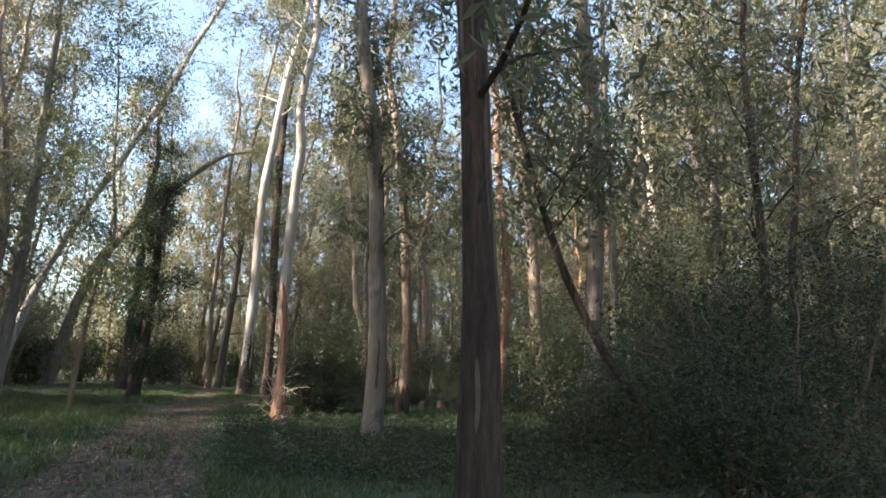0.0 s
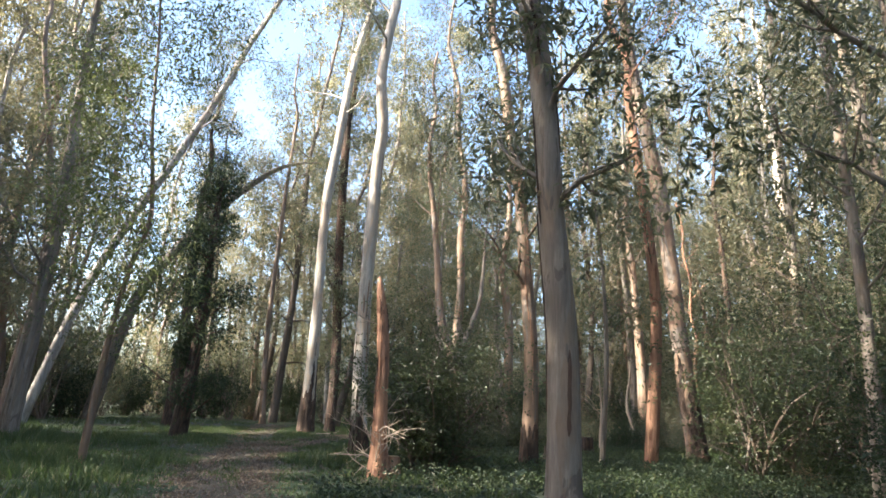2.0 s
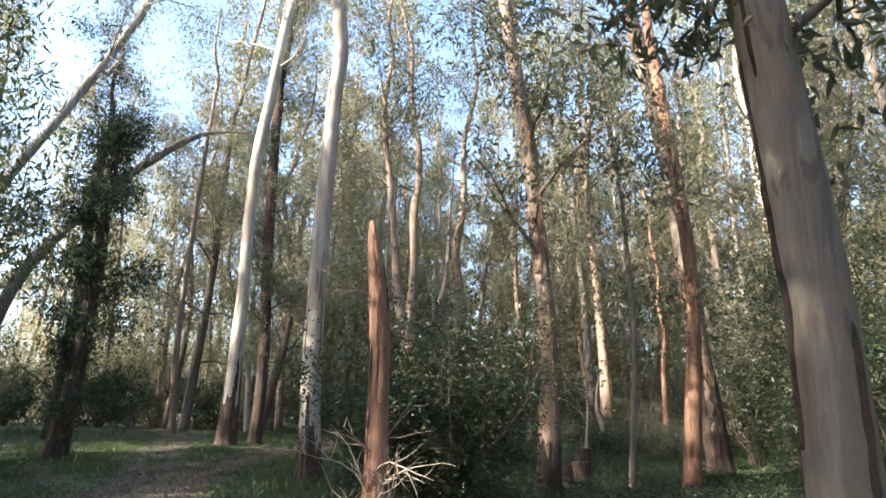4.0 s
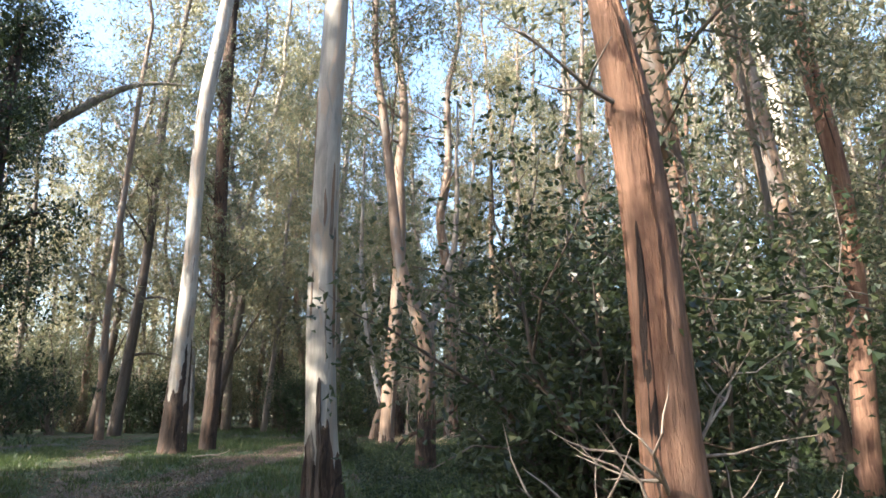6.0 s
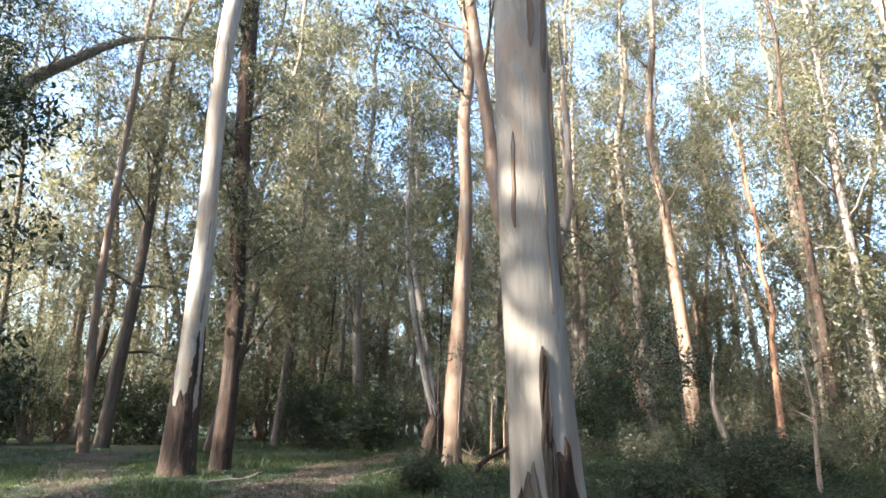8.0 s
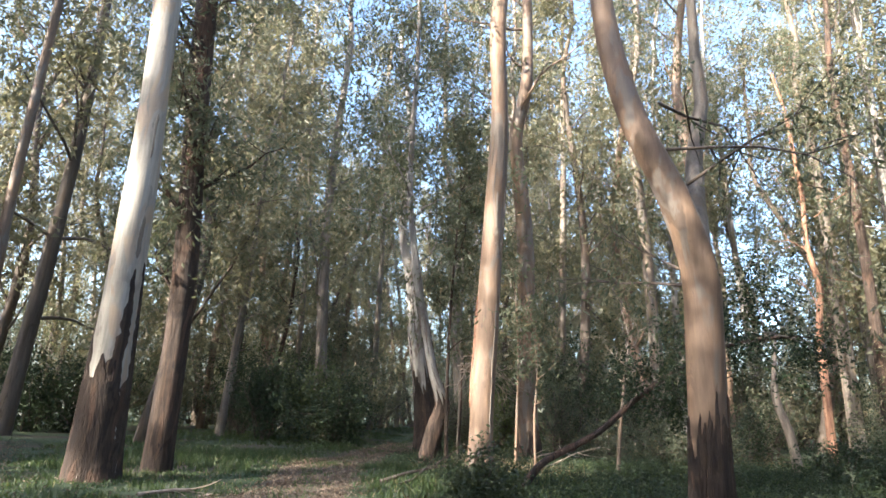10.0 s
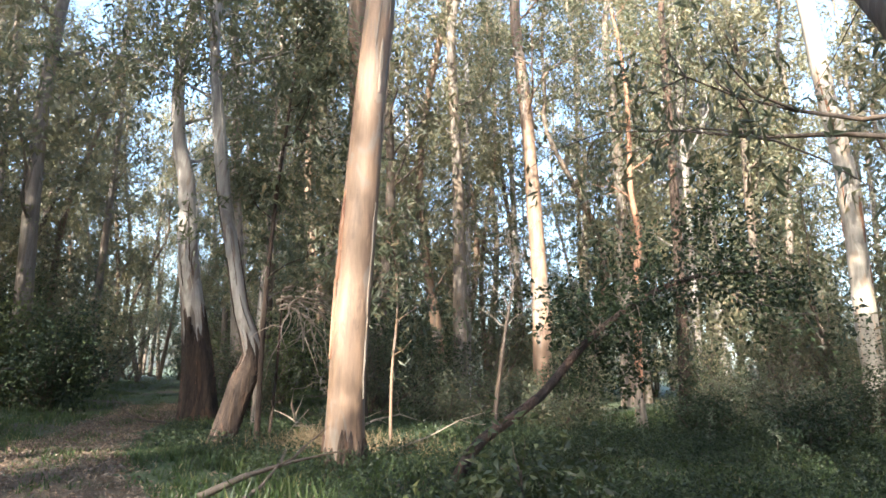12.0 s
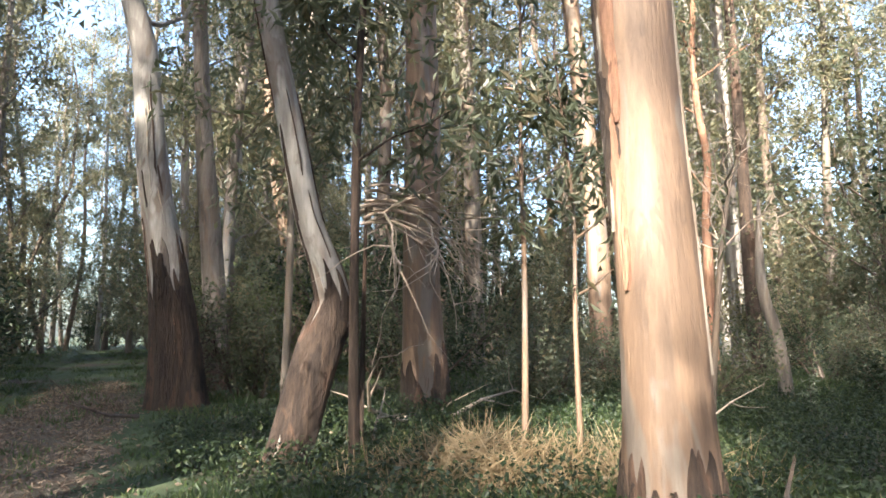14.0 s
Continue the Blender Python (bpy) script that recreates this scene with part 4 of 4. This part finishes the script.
def grass(label, boxes, seed, tall, blades=6):
    r = np.random.default_rng(seed)
    rows = []
    for (x0, x1, y0, y1), per in boxes:
        n = int((x1 - x0) * (y1 - y0) * per)
        xy = np.column_stack([r.uniform(x0, x1, n), r.uniform(y0, y1, n)])
        d = off_track(xy)
        rut = np.abs(d - 0.55) < 0.24
        keep = ((d > 0.9) | (r.random(n) < 0.9)) & ~(rut & (r.random(n) < 0.8))
        rows.append(xy[keep])
    xy = np.repeat(np.vstack(rows), blades, 0) + r.normal(size=(len(np.vstack(rows)) * blades, 2)) * 0.05
    n = len(xy)
    patch = 0.75 + 0.35 * np.sin(0.6 * xy[:, 0] + 1.0) * np.sin(0.5 * xy[:, 1]) + 0.2 * np.sin(2.1 * xy[:, 0] + 1.7 * xy[:, 1])
    h = tall * r.uniform(0.5, 1.3, n) * patch * np.clip(off_track(xy) / 1.6, 0.55, 1)
    foot = np.column_stack([xy, lie(xy[:, 0], xy[:, 1]) - 0.01])
    a = r.uniform(0, 2 * np.pi, n)
    side = np.column_stack([np.cos(a), np.sin(a), np.zeros(n)]) * (0.011 * r.uniform(0.7, 1.4, n))[:, None]
    tip = foot + np.column_stack([r.normal(size=n) * 0.45 * h, r.normal(size=n) * 0.45 * h, h])
    v = np.stack([foot - side, foot + side, tip], 1).reshape(-1, 3)
    tagged(new("grass", quads("grass", v, np.arange(3 * n).reshape(-1, 3), GRASS)), label, "grass", kind="stuff")


grass("soft green grass on both sides of the track", [((-16, 2, 6, 24), 38), ((-16, 8, 24, 42), 36), ((-14, 10, 42, 60), 12), ((-4, 12, 56, 84), 5), ((-8, 0, 36, 46), 14), ((2, 12, 26, 42), 16), ((-26, -16, 14, 48), 8)], 310, 0.2)


def straw_heap(label, place, wide, high, count, seed):
    r = np.random.default_rng(seed)
    d = r.normal(size=(count, 2)) * wide * 0.5
    z = high * np.exp(-(d**2).sum(1) / (wide * 0.5) ** 2) * r.random(count) + 0.01
    v, f = leaves(np.column_stack([d, z]), 0.34, 0.012, 0.1, r)
    ob = tagged(new("straw_heap", quads("straw_heap", v, f, STRAW)), label, "straw", kind="stuff")
    ob.location = (*place, float(lie(*place)))


straw_heap("heap of dry straw and bark at the foot of the gum", (-3.5, 37.8), 1.1, 0.3, 4200, 320)
straw_heap("dry straw under the arched sapling", (-2.6, 37.0), 1.0, 0.12, 2200, 321)
straw_heap("dry orange bark litter at the foot of the gum", (5.9, 41.6), 1.3, 0.12, 2200, 322)
straw_heap("tuft of dry grass in the undergrowth", (4.6, 20.2), 0.5, 0.35, 900, 323)


# ---- the woods around ----
def woods():
    r = np.random.default_rng(21)
    kinds = []
    for k, (h, skin) in enumerate([(24, GREY), (27, ASH), (22, GREY), (18, TWIG), (26, TAN), (21, TWIG)]):
        bend = r.normal(size=4) * 0.45
        spine = [(0, 0, 0, 0.19), (bend[0], bend[1], h * 0.3, 0.145), (bend[2], bend[3], h * 0.6, 0.1)]
        tree, _ = gum("tall slender gum tree with thin grey-green crown", (0, -400 + 30 * k), spine, h, skin, 0.13, 24, 3.0, 28, LIT_FAR_LEAF, (0.23, 0.085), 100 + k, 0.2, 0.38, 3, sides=8, group="trees of the surrounding woods", far=True)
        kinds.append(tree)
    # coarse-leaved gums added to block the sun, mostly out of view
    wide = []
    for k, (h, skin) in enumerate([(23, GREY), (26, TAN), (20, GREY)]):
        spine = [(0, 0, 0, 0.22), (r.normal() * 0.4, r.normal() * 0.4, h * 0.3, 0.17), (r.normal() * 0.4, r.normal() * 0.4, h * 0.6, 0.12)]
        tree, _ = gum("tall broad-crowned gum tree added for shade, mostly out of view", (0, -800 + 30 * k), spine, h, skin, 0.1, 24, 3.8, 14, LIT_FAR_LEAF, (0.36, 0.15), 170 + k, 0.2, 0.45, 3, sides=8, group="trees of the surrounding woods", far=True)
        wide.append(tree)
    young = []
    for k, (h, w) in enumerate([(4.5, 2.0), (6.5, 2.2), (3.0, 1.8), (9.0, 2.4), (7.5, 2.6)]):
        young.append(shrub("dense young gum regrowth with dull green leaves", (0, -600 + 30 * k), h, w, 8, 20, SHRUB_LEAF if k == 2 else GUM_LEAF if k % 2 else LIT_FAR_LEAF, (0.19, 0.085), 140 + k, "gum_sapling", "undergrowth of the surrounding woods", 0.36, corners=3, droop=0.7))
    spots = []

    def scatter(n, gap, box, near, pick, sizes=(0.85, 1.4)):
        put = 0
        for _ in range(n * 30):
            if put >= n:
                break
            x, y = r.uniform(box[0], box[1]), r.uniform(box[2], box[3])
            d = off_track([(x, y)])[0]
            left = x < np.interp(y, MAIN_TRACK[:, 1], MAIN_TRACK[:, 0])
            if d < (near[0] if left else near[1]) or any((x - a) ** 2 + (y - b) ** 2 < gap**2 for a, b in spots) or not allowed(x, y):
                continue
            spots.append((x, y))
            s = r.uniform(*sizes)
            copy_thing(pick[r.integers(len(pick))], pose(x, y, float(lie(x, y)), r.normal() * 2, r.normal() * 2, r.uniform(0, 360)) @ Matrix.Scale(s, 4))
            put += 1

    # shade trees added on the sun side, for the undergrowth and first trunks
    scatter(16, 2.3, (-25, -9, -10, 7), (8, 9), wide)
    scatter(6, 2.3, (-34, -20, 14, 24), (8, 9), wide)
    for y, side, k in ((51, 3.6, 0), (58, 3.5, 1), (66, 3.2, 2), (75, 2.6, 0), (80, -2.2, 3), (86, 1.0, 1), (90, -1.2, 4)):
        x = 0.3 * (y - 34.4) - 7.6 + side
        spots.append((x, y))
        copy_thing(kinds[k], pose(x, y, float(lie(x, y)), 0, 0, 67 * y))
    scatter(92, 2.6, (-44, 36, 48, 96), (6, 6), kinds)
    scatter(15, 4.0, (-18, 12, 48, 60), (3, 3), kinds, (1.25, 1.6))
    scatter(26, 2.2, (-14, 22, 60, 92), (0, 0), kinds)
    scatter(34, 1.8, (-12, 20, 56, 92), (0, 0), young, (0.8, 1.2))
    scatter(16, 3.0, (0, 44, 88, 118), (0, 0), kinds)
    scatter(22, 2.0, (2, 30, 92, 114), (0, 0), young, (0.9, 1.3))
    scatter(62, 2.8, (10, 50, 4, 66), (9, 15), kinds)
    scatter(27, 2.8, (-46, -16, 25, 48), (12, 9), kinds)
    # more added shade trees, to the left and behind the start
    scatter(46, 3.1, (-55, -16, -26, 25), (13, 9), wide)
    scatter(12, 2.6, (-24, -6, -24, -1), (5, 9), wide)
    scatter(10, 3.0, (2, 30, -24, 4), (7, 7), wide)
    scatter(84, 1.9, (-40, 32, 49, 84), (6, 6), young, (0.8, 1.25))
    scatter(46, 1.8, (9, 34, 3, 52), (9, 14), young, (0.8, 1.25))
    scatter(36, 1.9, (-42, -16, 24, 50), (11, 9), young, (0.7, 1.0))
    scatter(14, 2.6, (15, 36, 38, 58), (9, 15), kinds, (1.0, 1.4))
    # low saplings added on the sun side to shade the ground
    scatter(40, 2.2, (-36, -10, -16, 24), (13, 9), young, (0.8, 1.2))
    for ob in kinds + wide + young:
        for o in (*ob.children_recursive, ob):
            bpy.data.objects.remove(o)


def allowed(x, y):
    """Keeps the glade beyond the fork and the ride along the far track open, and the lanes by which the sun comes in."""
    for a, b in ((-4.2, 16.8), (1.0, 62.0), (-4.1, 36.4), (-2.0, 40.5)):
        far = (x - a) * SUN_FROM[0] + (y - b) * SUN_FROM[1]
        if 0 < far < 42 and abs((x - a) * SUN_FROM[1] - (y - b) * SUN_FROM[0]) < 1.8:
            return False
    if -15 < x < 3 and 18 < y < 48 or 3 <= x < 10 and 18 < y < 44:
        return False
    if -12 < x < -3 and 46 < y < 53:
        return False
    if abs(x - 0.3 * (y - 34.4) + 7.6) < 4.0 and 44 <= y < 90:
        return False
    return True


woods()
